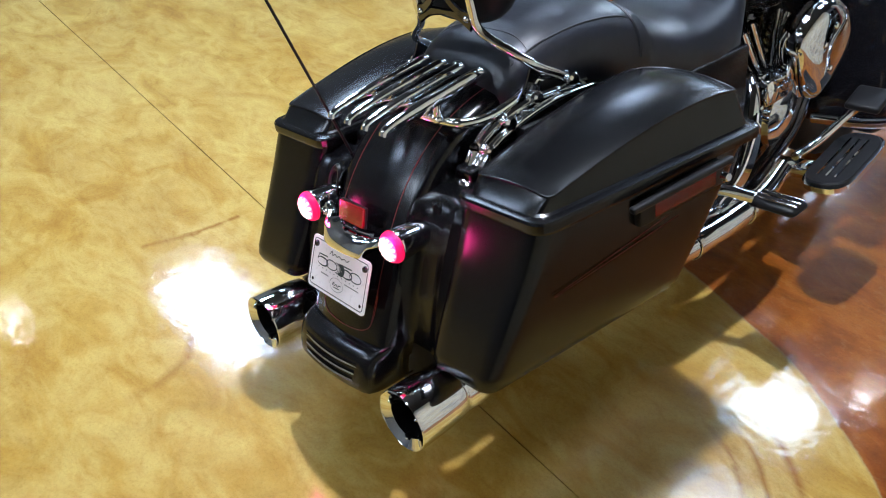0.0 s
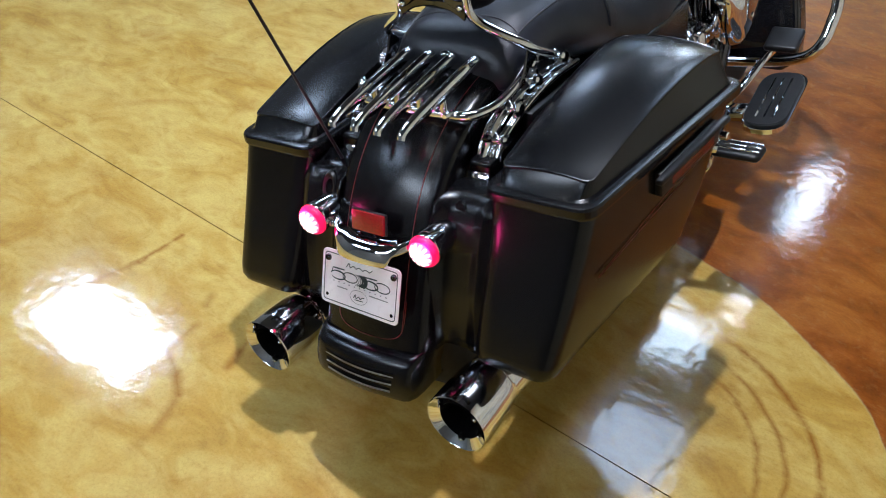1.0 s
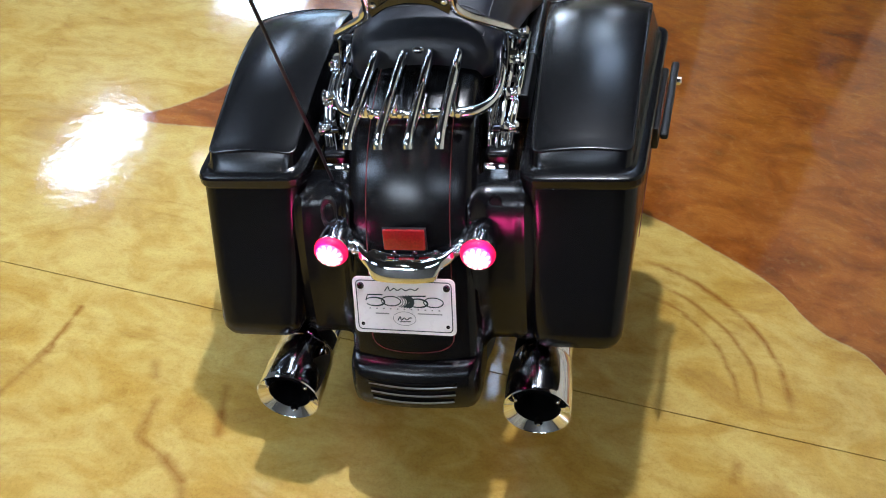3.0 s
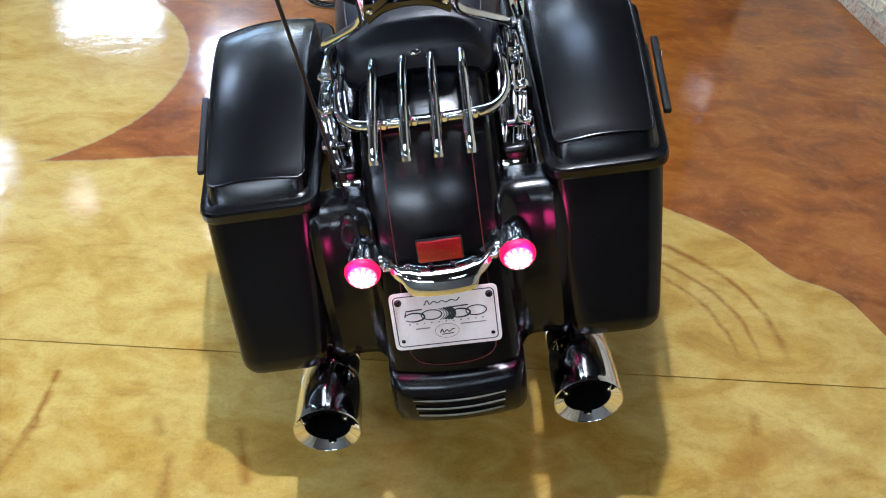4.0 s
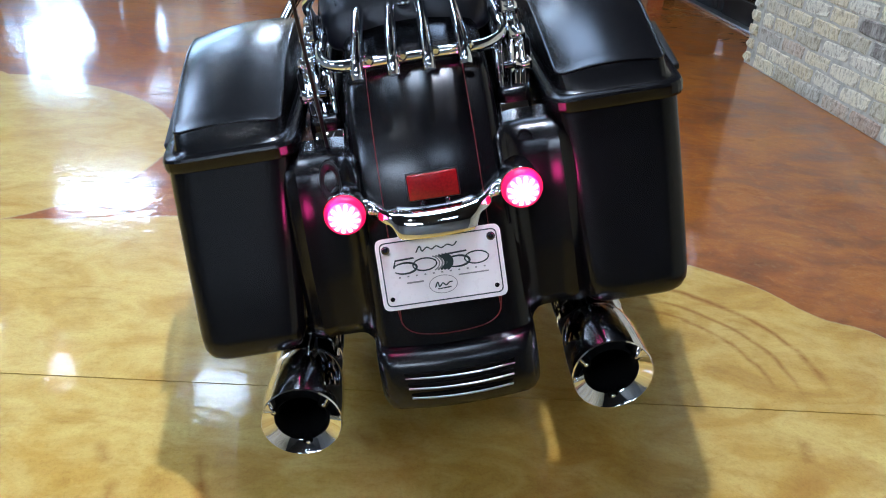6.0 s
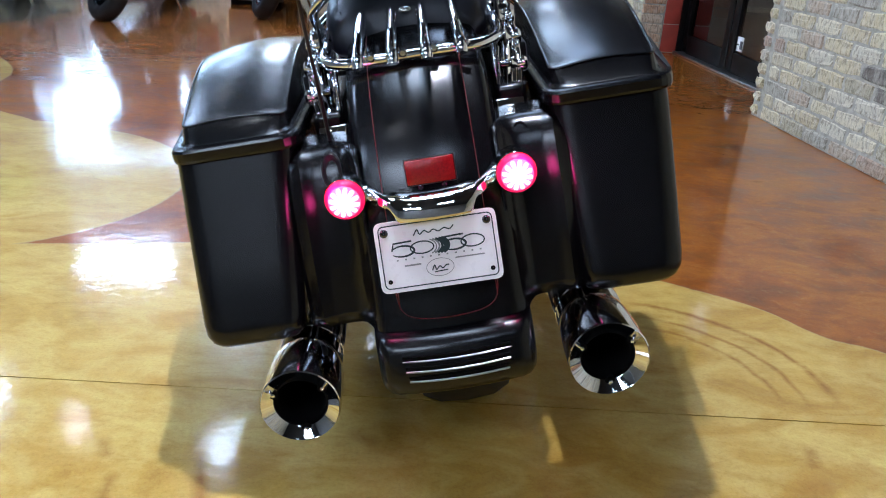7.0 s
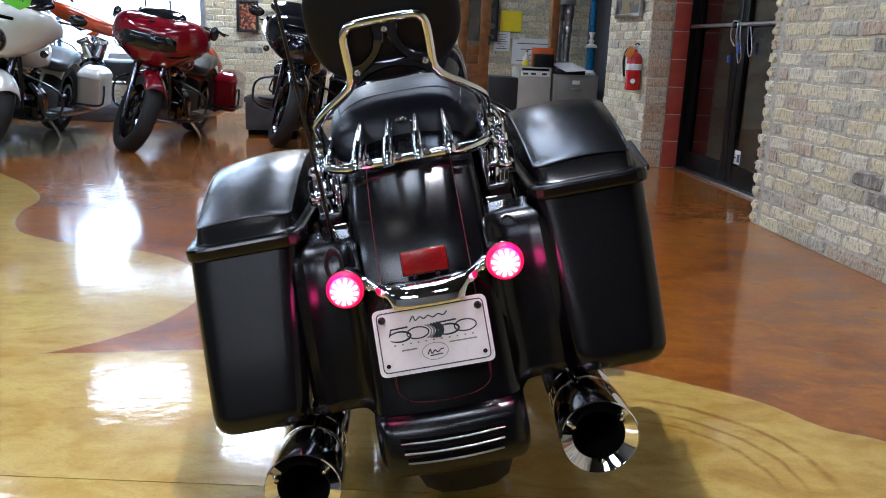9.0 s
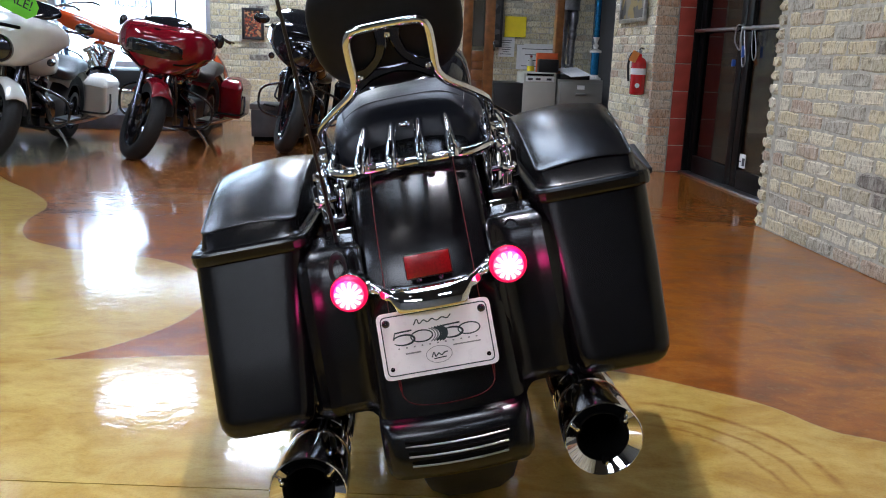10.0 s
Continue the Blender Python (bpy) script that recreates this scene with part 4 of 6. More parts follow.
# ---- wheels ----
def wheel(parent, y, r, width, name, rim_mat, spokes=10, m=None):
    p = m or Matrix.Translation((0, y, r))
    w = width / 2
    tyre = part(name, lathe([(-w * 0.78, r * 0.70), (-w * 0.98, r * 0.80), (-w, r * 0.87), (-w * 0.86, r * 0.945), (-w * 0.55, r * 0.988), (0, r), (w * 0.55, r * 0.988), (w * 0.86, r * 0.945), (w, r * 0.87), (w * 0.98, r * 0.80), (w * 0.78, r * 0.70)], axis="x", seg=56), RUBBER, parent, "black rubber tyre", m=p)
    bm = lathe([(-w * 0.8, r * 0.72), (-w * 0.7, r * 0.66), (-w * 0.3, r * 0.62), (w * 0.3, r * 0.62), (w * 0.7, r * 0.66), (w * 0.8, r * 0.72)], axis="x", seg=48)
    lathe([(-w * 0.7, r * 0.02), (-w * 0.7, r * 0.14), (-w * 0.4, r * 0.18), (w * 0.4, r * 0.18), (w * 0.7, r * 0.14), (w * 0.7, r * 0.02)], bm, 24, axis="x")
    for k in range(spokes):
        a = 2 * math.pi * k / spokes
        d = Vector((0, math.cos(a), math.sin(a)))
        ribbon([d * r * 0.15, d * r * 0.65], [r * 0.09, r * 0.05], w * 0.35, Vector((1, 0, 0)).cross(d), bm, 2)
    part("rim", bm, rim_mat, tyre)
    for sx in (-1, 1):
        part("brake_disc", lathe([(-0.002, r * 0.34), (-0.002, r * 0.46), (0.002, r * 0.46), (0.002, r * 0.34)], axis="x", seg=36, at=(sx * w * 0.85, 0, 0)), rim_mat, tyre)
    return tyre


wheel(bike, 0.335, 0.320, 0.175, "rear_wheel", BLACKCHROME)

# ---- luggage rack ----
rack = part("rack_tube", tube([(-0.134, 0.375, 0.694), (-0.141, 0.31, 0.674), (-0.138, 0.245, 0.662), (-0.116, 0.202, 0.660), (-0.07, 0.189, 0.661), (0, 0.186, 0.662), (0.07, 0.189, 0.661), (0.116, 0.202, 0.660), (0.138, 0.245, 0.662), (0.141, 0.31, 0.674), (0.134, 0.375, 0.694)], 0.0092), CHROME, bike, "chrome luggage rack tube")
for x in (-0.0735, -0.0245, 0.0235, 0.0725):
    pts = [(x, 0.066, 0.672), (x, 0.073, 0.681), (x, 0.10, 0.687), (x, 0.16, 0.695), (x, 0.23, 0.705), (x, 0.285, 0.713), (x, 0.303, 0.711)]
    part("rack_bar", ribbon(pts, [0.012, 0.015, 0.021, 0.028, 0.028, 0.026, 0.020], 0.0165, (0, -0.2, 1)), CHROME, rack, sharp=62)
    part("rack_post", tube([(x, 0.187, 0.662), (x, 0.187, 0.700)], 0.0075, n=0), CHROME, rack)
    part("rack_stud", lathe([(0, 0.0068), (-0.006, 0.0068), (-0.009, 0.004), (-0.009, 0.0003)], at=(x + 0.012, 0.178, 0.668), seg=12), CHROME, rack)
part("rack_bolt", dome((-0.002, 0.310, 0.715), 0.009, squash=(1.3, 1, 0.7)), CHROME, rack)
part("rack_cross", tube([(-0.13, 0.355, 0.69), (0, 0.345, 0.688), (0.13, 0.355, 0.69)], 0.007), CHROME, rack)


def docking(side):
    """Chrome hardware beside the fender: rail, posts, spools and bolts."""
    s = side
    rail = part("dock_rail", ribbon([(s * 0.138, 0.185, 0.560), (s * 0.142, 0.195, 0.595), (s * 0.150, 0.235, 0.640), (s * 0.156, 0.34, 0.668), (s * 0.158, 0.48, 0.660)], 0.016, 0.009, (0, -0.3, 1)), CHROME, bike, "chrome docking rail")
    part("dock_rod", tube([(s * 0.158, 0.185, 0.575), (s * 0.168, 0.245, 0.630), (s * 0.174, 0.36, 0.660), (s * 0.172, 0.48, 0.655)], 0.0055), CHROME, rail)
    part("dock_rod", tube([(s * 0.126, 0.185, 0.575), (s * 0.128, 0.225, 0.625), (s * 0.132, 0.30, 0.664)], 0.0055), CHROME, rail)
    part("dock_block", box((0.040, 0.045, 0.024), (s * 0.138, 0.196, 0.553), 0.005, m=Matrix.Rotation(radians(40), 4, "X")), CHROME, rail)
    for y, z, r in ((0.215, 0.617, 0.012), (0.265, 0.652, 0.014), (0.335, 0.676, 0.012), (0.43, 0.682, 0.013)):
        part("dock_spool", lathe([(-0.014, 0.0004), (-0.014, r * 0.7), (-0.010, r), (-0.004, r * 0.7), (0.004, r * 0.7), (0.010, r), (0.014, r * 0.7), (0.014, 0.0004)], at=(s * 0.163, y, z), axis="x", seg=20), CHROME, rail)
        part("dock_bolt", lathe([(-0.006, 0.0072), (0.006, 0.0072), (0.009, 0.004), (0.009, 0.0003)], at=(s * 0.141, y - 0.01, z + 0.004), axis="x", seg=10), BLACKCHROME, rail)
    part("dock_rod", tube([(s * 0.147, 0.176, 0.565), (s * 0.158, 0.225, 0.618), (s * 0.166, 0.30, 0.650), (s * 0.166, 0.40, 0.658)], 0.0065), CHROME, rail)
    part("dock_rod", tube([(s * 0.133, 0.205, 0.600), (s * 0.137, 0.260, 0.645), (s * 0.143, 0.345, 0.668)], 0.0075), CHROME, rail)
    part("dock_cap", dome((s * 0.149, 0.345, 0.669), 0.0105), CHROME, rail)
    part("dock_bracket", ribbon([(s * 0.150, 0.352, 0.716), (s * 0.150, 0.334, 0.690), (s * 0.147, 0.300, 0.655), (s * 0.144, 0.276, 0.628)], [0.034, 0.026, 0.020, 0.016], 0.005, (0, 1, -0.3)), BLACKCHROME, rail, "dark vertical bracket plate")
    for y, z in ((0.338, 0.690), (0.306, 0.655), (0.205, 0.585), (0.232, 0.612)):
        part("dock_nut", lathe([(-0.009 * s, 0.0004), (-0.009 * s, 0.0075), (0.007 * s, 0.0085), (0.012 * s, 0.0060), (0.012 * s, 0.0004)], at=(s * 0.156, y, z), axis="x", seg=6), CHROME, rail)
    part("dock_foot", box((0.046, 0.014, 0.030), (s * 0.139, 0.168, 0.560), 0.004, m=Matrix.Rotation(radians(-32), 4, "X")), CHROME, rail)
    part("dock_plate", box((0.006, 0.05, 0.07), (s * 0.136, 0.285, 0.640), 0.003), BLACKCHROME, rail)
    part("dock_plate", box((0.022, 0.16, 0.05), (s * 0.176, 0.36, 0.615), 0.006), PLASTIC, rail)
    # sissy bar side plate
    part("side_plate", ribbon([(s * 0.152, 0.487, 0.652), (s * 0.153, 0.43, 0.680), (s * 0.154, 0.365, 0.700), (s * 0.152, 0.32, 0.655)], 0.014, 0.006, (0, 1, 0.4)), CHROME, rail)


docking(-1), docking(1)

# ---- backrest ----
H = [(0.157, 0.478, 0.650), (0.158, 0.448, 0.670), (0.158, 0.40, 0.699), (0.157, 0.355, 0.722), (0.148, 0.336, 0.738), (0.118, 0.316, 0.760), (0.084, 0.300, 0.783), (0.0725, 0.292, 0.803), (0.0725, 0.284, 0.84), (0.0715, 0.277, 0.872), (0.062, 0.274, 0.887), (0.045, 0.273, 0.891)]
sissy = part("backrest_bar", tube([(-x, y, z) for x, y, z in H] + [(0, 0.273, 0.892)] + H[::-1], 0.0082, seg=14), CHROME, bike, "bent chrome backrest bar")
bm = ribbon([(0, 0.276, 0.893), (0, 0.277, 0.872)], 0.046, 0.006, (1, 0, 0), n=4)
for s_ in (-1, 1):
    ribbon([(s_ * 0.010, 0.277, 0.882), (s_ * 0.013, 0.278, 0.862), (s_ * 0.024, 0.281, 0.838), (s_ * 0.046, 0.284, 0.820), (s_ * 0.068, 0.286, 0.812)], [0.024, 0.020, 0.016, 0.017, 0.026], 0.007, (1, 0, 0.8 * s_), bm)
ribbon([(-0.070, 0.287, 0.803), (-0.04, 0.287, 0.812), (0, 0.286, 0.816), (0.04, 0.287, 0.812), (0.070, 0.287, 0.803)], [0.032, 0.018, 0.012, 0.018, 0.032], 0.007, (0, 0, 1), bm)
insert = part("backrest_bracket", bm, BLACKCHROME, sissy, "dark triangular mounting bracket")
for x, z, y in ((0, 0.874, 0.274), (-0.060, 0.8105, 0.283), (0.060, 0.8105, 0.283)):
    part("screw", bolt((x, y, z), 0.0062, 0.005), CHROME, insert)


def cushion(at, w, h, d, mat, label, name, p=2.7, lean=8):
    rows = []
    for i in range(17):
        a = -math.pi / 2 + math.pi * i / 16
        s, y = math.copysign(abs(math.cos(a)) ** 0.55, math.cos(a)), d * math.copysign(abs(math.sin(a)) ** 0.8, math.sin(a))
        ring = []
        for j in range(40):
            b = 2 * math.pi * j / 40
            c, q = math.cos(b), math.sin(b)
            x = w * math.copysign(abs(c) ** (2 / p), c) * (1 + 0.06 * q)
            z = h * math.copysign(abs(q) ** (2 / p), q)
            ring.append(Vector((x * s, y, z * s)))
        rows.append(ring)
    return part(name, loft(rows), mat, bike, label, m=Matrix.Translation(at) @ Matrix.Rotation(radians(lean), 4, "X"))


cushion((0, 0.325, 0.895), 0.138, 0.108, 0.034, VINYL, "padded black backrest cushion", "backrest_pad")

# ---- seat ----
SEAT = [(0.298, 0.070, 0.668, 0.660), (0.303, 0.108, 0.695, 0.655), (0.318, 0.128, 0.724, 0.650), (0.35, 0.138, 0.752, 0.648), (0.42, 0.146, 0.774, 0.645), (0.50, 0.152, 0.784, 0.635), (0.58, 0.158, 0.782, 0.615),
        (0.64, 0.160, 0.768, 0.600), (0.675, 0.160, 0.744, 0.590), (0.715, 0.166, 0.718, 0.580), (0.79, 0.178, 0.696, 0.560), (0.90, 0.182, 0.686, 0.545), (1.00, 0.170, 0.698, 0.56), (1.07, 0.135, 0.722, 0.63), (1.12, 0.08, 0.726, 0.66)]


def seat_ring(y, w, zt, zb, n=40):
    ring = []
    for j in range(n):
        b = 2 * math.pi * j / n
        c, q = math.cos(b), math.sin(b)
        x = w * math.copysign(abs(c) ** 0.62, c)
        up = abs(q) ** (0.9 if q > 0 else 0.4)
        mid = zb + (zt - zb) * 0.35
        ring.append(Vector((x, y, mid + (zt - mid) * up if q > 0 else mid - (mid - zb) * up)))
    return ring


rows = []
for i in range(len(SEAT) - 1):
    for k in range(3):
        t = k / 3
        rows.append(seat_ring(*[a + (b - a) * t for a, b in zip(SEAT[i], SEAT[i + 1])]))
rows.append(seat_ring(*SEAT[-1]))
seat = part("seat", loft(rows), LEATHER, bike, "two-up black leather seat")
STITCH = surface("dark_seam", (0.05, 0.05, 0.055), 0.7)


def on_seat(y, b):
    k = next(i for i in range(len(SEAT) - 1) if SEAT[i + 1][0] >= y)
    t = (y - SEAT[k][0]) / (SEAT[k + 1][0] - SEAT[k][0])
    v = [a + (c - a) * t for a, c in zip(SEAT[k], SEAT[k + 1])]
    w, zt, zb = v[1], v[2], v[3]
    mid = zb + (zt - zb) * 0.35
    c, q = math.cos(b), math.sin(b)
    return Vector((w * math.copysign(abs(c) ** 0.62, c), y, mid + (zt - mid) * abs(q) ** 0.9))


for s_ in (-1, 1):
    part("seam", tube([on_seat(y, radians(90 - s_ * 46)) + Vector((0, 0, 0.0006)) for y in (0.335, 0.37, 0.42, 0.5, 0.58, 0.63, 0.66)], 0.0016, seg=6), STITCH, seat)
part("seam", tube([on_seat(0.365 + 0.02 * math.cos(a) ** 2, radians(90) + a) for a in (-0.8, -0.5, -0.2, 0.2, 0.5, 0.8)], 0.0016, seg=6), STITCH, seat)
part("strap", ribbon([on_seat(0.662, radians(b)) + Vector((0, 0.0, 0.003)) for b in range(4, 177, 12)], 0.040, 0.006, (0, 1, -0.5)), LEATHER, seat, "leather passenger strap")

# ---- tank, engine, fork, front wheel ----
def blob(sections, n=28, p=0.7):
    return loft([[Vector((w * math.copysign(abs(math.cos(b)) ** p, math.cos(b)), y, (zt + zb) / 2 + (zt - zb) / 2 * math.copysign(abs(math.sin(b)) ** p, math.sin(b)))) for b in (2 * math.pi * j / n for j in range(n))] for y, w, zt, zb in sections])


part("fuel_tank", blob([(1.05, 0.05, 0.74, 0.68), (1.08, 0.12, 0.78, 0.62), (1.18, 0.165, 0.84, 0.60), (1.32, 0.18, 0.875, 0.60), (1.48, 0.165, 0.875, 0.62), (1.58, 0.12, 0.85, 0.66), (1.62, 0.05, 0.81, 0.70)]), GLOSS, bike, "gloss black fuel tank")
part("side_cover", box((0.30, 0.30, 0.24), (0, 0.80, 0.50), 0.04, seg=3), DARKFRAME, bike)
for s_ in (-1, 1):
    part("side_cover", box((0.040, 0.60, 0.17), (s_ * 0.166, 0.72, 0.51), 0.012, seg=3), SATIN, bike, "satin black side cover")
for s_ in (-1, 1):
    part("fender_strut", box((0.048, 0.33, 0.10), (s_ * 0.143, 0.335, 0.545), 0.010, seg=3), SATIN, bike, "satin black fender strut cover")
part("swing_arm", box((0.26, 0.62, 0.06), (0, 0.60, 0.32), 0.015), DARKFRAME, bike)
part("gearbox", box((0.28, 0.36, 0.20), (0, 0.98, 0.34), 0.04, seg=3), BLACKCHROME, bike)
part("crankcase", lathe([(-0.14, 0.02), (-0.14, 0.11), (-0.12, 0.14), (0.12, 0.14), (0.14, 0.12), (0.15, 0.02)], axis="x", at=(0, 1.24, 0.33), seg=40), GLOSS, bike)
part("cam_cover", lathe([(0.0, 0.09), (0.02, 0.085), (0.03, 0.06), (0.034, 0.0005)], axis="x", at=(0.145, 1.26, 0.34), seg=30), CHROME, bike, "chrome cam cover")


def cylinder_head(tilt, name):
    prof = [(-0.01, 0.062)]
    for k in range(11):
        r = 0.088 if k < 8 else 0.08
        prof += [(0.018 * k, 0.062), (0.018 * k + 0.001, r), (0.018 * k + 0.007, r), (0.018 * k + 0.008, 0.062)]
    bm = lathe(prof + [(0.21, 0.062), (0.25, 0.05), (0.262, 0.001)], None, 30, axis="z")
    cyl = part("cylinder", bm, BLACKCHROME, bike, "finned dark engine cylinder", m=Matrix.Translation((0, 1.24, 0.40)) @ Matrix.Rotation(radians(tilt), 4, "X"))
    part("rocker_cover", box((0.15, 0.13, 0.05), (0, 0, 0.245), 0.018, seg=3), CHROME, cyl, "chrome rocker cover")
    for x in (0.075,):
        for y in (-0.02, 0.02):
            part("pushrod_tube", tube([(x + 0.055, y * 0.5, -0.05), (x + 0.02, y, 0.2)], 0.011, n=0), CHROME, cyl)


cylinder_head(24, "rear"), cylinder_head(-24, "front")
def air_cleaner():
    """A teardrop chrome cover with a recessed black ribbed face."""
    def drop(k, x):
        ring = []
        for j in range(40):
            w = 2 * math.pi * j / 40
            c, d = math.cos(w), math.sin(w)
            fall = 1 - 0.42 * max(0.0, -d) ** 1.4
            ring.append(Vector((x, 0.125 * c * k * fall, 0.118 * d * k * (1.15 if d < 0 else 0.92))))
        return ring
    m = Matrix.Translation((0.205, 1.285, 0.530)) @ Matrix.Rotation(radians(-14), 4, "X")
    ob = part("air_cleaner", loft([drop(0.72, -0.05), drop(0.90, -0.03), drop(1.0, -0.005), drop(1.0, 0.015), drop(0.95, 0.032), drop(0.82, 0.044), drop(0.60, 0.050), drop(0.30, 0.053)]), CHROME, bike, "teardrop chrome air cleaner cover", m=m)
    for k in range(6):
        part("cleaner_rib", ribbon([(0.041 - 0.0010 * k, 0.030 + 0.011 * k, -0.055 + 0.004 * k), (0.050 - 0.0010 * k, 0.040 + 0.010 * k, 0.0), (0.041 - 0.0012 * k, 0.036 + 0.009 * k, 0.058 - 0.004 * k)], 0.0065, 0.006, (0, 1, 0)), BORE_SLOT_BLACK, ob, "black recessed rib")
    for y, z in ((-0.02, 0.045), (0.0, -0.055), (-0.055, 0.0)):
        part("screw", lathe([(0.0, 0.008), (0.008, 0.008), (0.010, 0.005), (0.010, 0.0003)], at=(0.046, y, z), axis="x", seg=14), CHROME, ob)


air_cleaner()
part("exhaust_header", tube([(0.10, 1.12, 0.50), (0.17, 1.06, 0.47), (0.205, 1.01, 0.40), (0.215, 0.96, 0.31), (0.219, 0.90, 0.255), (0.219, 0.82, 0.240)], 0.021), CHROME, bike, "chrome exhaust header pipe")
part("exhaust_header", tube([(0.10, 1.36, 0.50), (0.16, 1.37, 0.44), (0.17, 1.30, 0.31), (0.18, 1.15, 0.25), (0.20, 1.0, 0.235), (0.215, 0.85, 0.235)], 0.020), BLACKCHROME, bike, "dark exhaust header pipe")
part("heat_shield", ribbon([(0.232, 0.86, 0.262), (0.238, 0.94, 0.31), (0.236, 0.985, 0.38), (0.225, 1.010, 0.44)], [0.030, 0.040, 0.040, 0.028], 0.008, (0, -0.5, 1)), CHROME, bike)
cover = part("starter_cover", lathe([(-0.10, 0.05), (0.0, 0.052), (0.018, 0.048), (0.026, 0.034), (0.028, 0.0005)], axis="x", at=(0.165, 1.055, 0.395), seg=28), CHROME, bike, "round chrome starter cover")
for a_ in (40, 130, 220, 310):
    part("screw", lathe([(0.0, 0.007), (0.012, 0.007), (0.014, 0.004), (0.014, 0.0003)], axis="x", at=(0.180, 1.055 + 0.040 * math.cos(radians(a_)), 0.395 + 0.040 * math.sin(radians(a_))), seg=10), CHROME, cover)
part("lifter_block", box((0.05, 0.10, 0.07), (0.150, 1.20, 0.43), 0.014, seg=3), CHROME, bike, "polished lifter block")
part("oil_filter", lathe([(-0.05, 0.001), (-0.05, 0.036), (0.04, 0.038), (0.05, 0.03), (0.05, 0.001)], at=(0.06, 1.44, 0.24), seg=24), CHROME, bike)
for s_ in (-1, 1):
    part("wheel_axle_cover", lathe([(0.0, 0.030), (0.020, 0.028), (0.030, 0.018), (0.032, 0.0005)] if s_ > 0 else [(0.0, 0.030), (-0.020, 0.028), (-0.030, 0.018), (-0.032, 0.0005)], axis="x", at=(s_ * 0.150, 0.62, 0.36), seg=24), CHROME, bike)


def footboard(side):
    s = side
    outline = rounded_quad([(0.280, 1.085), (0.398, 1.085), (0.398, 1.330), (0.280, 1.330)], [0.057, 0.057, 0.057, 0.057])
    board = part("footboard", loft([[Vector((s * p.x, p.y, z)) for p in outline] for z in (0.288, 0.302)]), CHROME, bike, "chrome-edged rider footboard", m=Matrix.Translation((s * 0.345, 1.205, 0.275)) @ Matrix.Rotation(radians(13), 4, "X") @ Matrix.Rotation(radians(s * -6), 4, "Y") @ Matrix.Translation((s * -0.335, -1.205, -0.295)))
    c = Vector((0.339, 1.210))
    pad = part("rubber_pad", loft([[Vector((s * (c.x + (p.x - c.x) * k), c.y + (p.y - c.y) * k, z)) for p in outline] for k, z in ((0.93, 0.300), (0.93, 0.308), (0.90, 0.311))]), PLASTIC, board)
    for k in range(3):
        part("chrome_strip", ribbon([(s * (0.318 + 0.021 * k), 1.125, 0.3115), (s * (0.318 + 0.021 * k), 1.29, 0.3115)], 0.007, 0.003, (1, 0, 0), n=0), CHROME, pad)
    part("board_bracket", box((0.16, 0.05, 0.03), (s * 0.22, 1.19, 0.272), 0.008), CHROME, board)
    peg = part("passenger_peg", box((0.110, 0.066, 0.020), (s * 0.372, 0.845, 0.322), 0.012, seg=3), PLASTIC, bike, "folding passenger footpeg with chrome trim")
    part("peg_arm", tube([(s * 0.20, 0.76, 0.345), (s * 0.27, 0.79, 0.348), (s * 0.33, 0.82, 0.335)], 0.014), CHROME, peg)
    for k in range(3):
        part("chrome_strip", box((0.10, 0.006, 0.003), (s * 0.372, 0.827 + 0.018 * k, 0.336), 0.001), CHROME, peg)
    part("engine_guard", tube([(s * 0.12, 1.52, 0.24), (s * 0.28, 1.49, 0.27), (s * 0.37, 1.47, 0.31), (s * 0.40, 1.50, 0.38), (s * 0.39, 1.55, 0.47), (s * 0.26, 1.62, 0.60), (s * 0.08, 1.66, 0.70)], 0.016), CHROME, bike, "chrome engine guard bar")


footboard(-1), footboard(1)
for s_ in (-1, 1):
    rows = []
    for z, xo, y in ((0.22, 0.28, 1.57), (0.25, 0.315, 1.56), (0.34, 0.315, 1.56), (0.46, 0.29, 1.59), (0.58, 0.26, 1.62), (0.68, 0.20, 1.65)):
        rows.append([Vector((s_ * q.x, q.y, z)) for q in rounded_quad([(0.07, y - 0.02), (xo, y - 0.03), (xo, y + 0.05), (0.07, y + 0.12)], 0.018)])
    part("leg_shield", loft(rows), GLOSS, bike, "gloss black lower leg shield")
pedal = part("brake_pedal", box((0.086, 0.085, 0.020), (0.313, 1.385, 0.374), 0.008, seg=3, m=Matrix.Rotation(radians(20), 4, "X")), PLASTIC, bike, "rubber brake pedal pad")
part("pedal_arm", tube([(0.305, 1.385, 0.364), (0.275, 1.37, 0.33), (0.25, 1.28, 0.285), (0.24, 1.18, 0.275)], 0.011), CHROME, pedal)
wheel(bike, 1.86, 0.325, 0.13, "front_wheel", BLACKCHROME)
for s_ in (-1, 1):
    part("fork_leg", tube([(s_ * 0.10, 1.84, 0.30), (s_ * 0.10, 1.62, 0.92)], 0.026, n=0), BLACKCHROME, bike)
part("front_fender", loft([[Vector((w, 1.86 + 0.345 * math.cos(a), 0.325 + 0.345 * math.sin(a) - abs(w) * 1.2 * (abs(w) > 0.06))) for w in (-0.085, -0.075, -0.05, 0, 0.05, 0.075, 0.085)] for a in (radians(d) for d in range(20, 175, 8))], closed=False), GLOSS, bike).modifiers.new("t", "SOLIDIFY").thickness = 0.004
part("headlamp", lathe([(-0.10, 0.001), (-0.09, 0.06), (-0.02, 0.098), (0.04, 0.10), (0.05, 0.09), (0.055, 0.0005)], at=(0, 1.74, 0.80), seg=32), CHROME, bike)
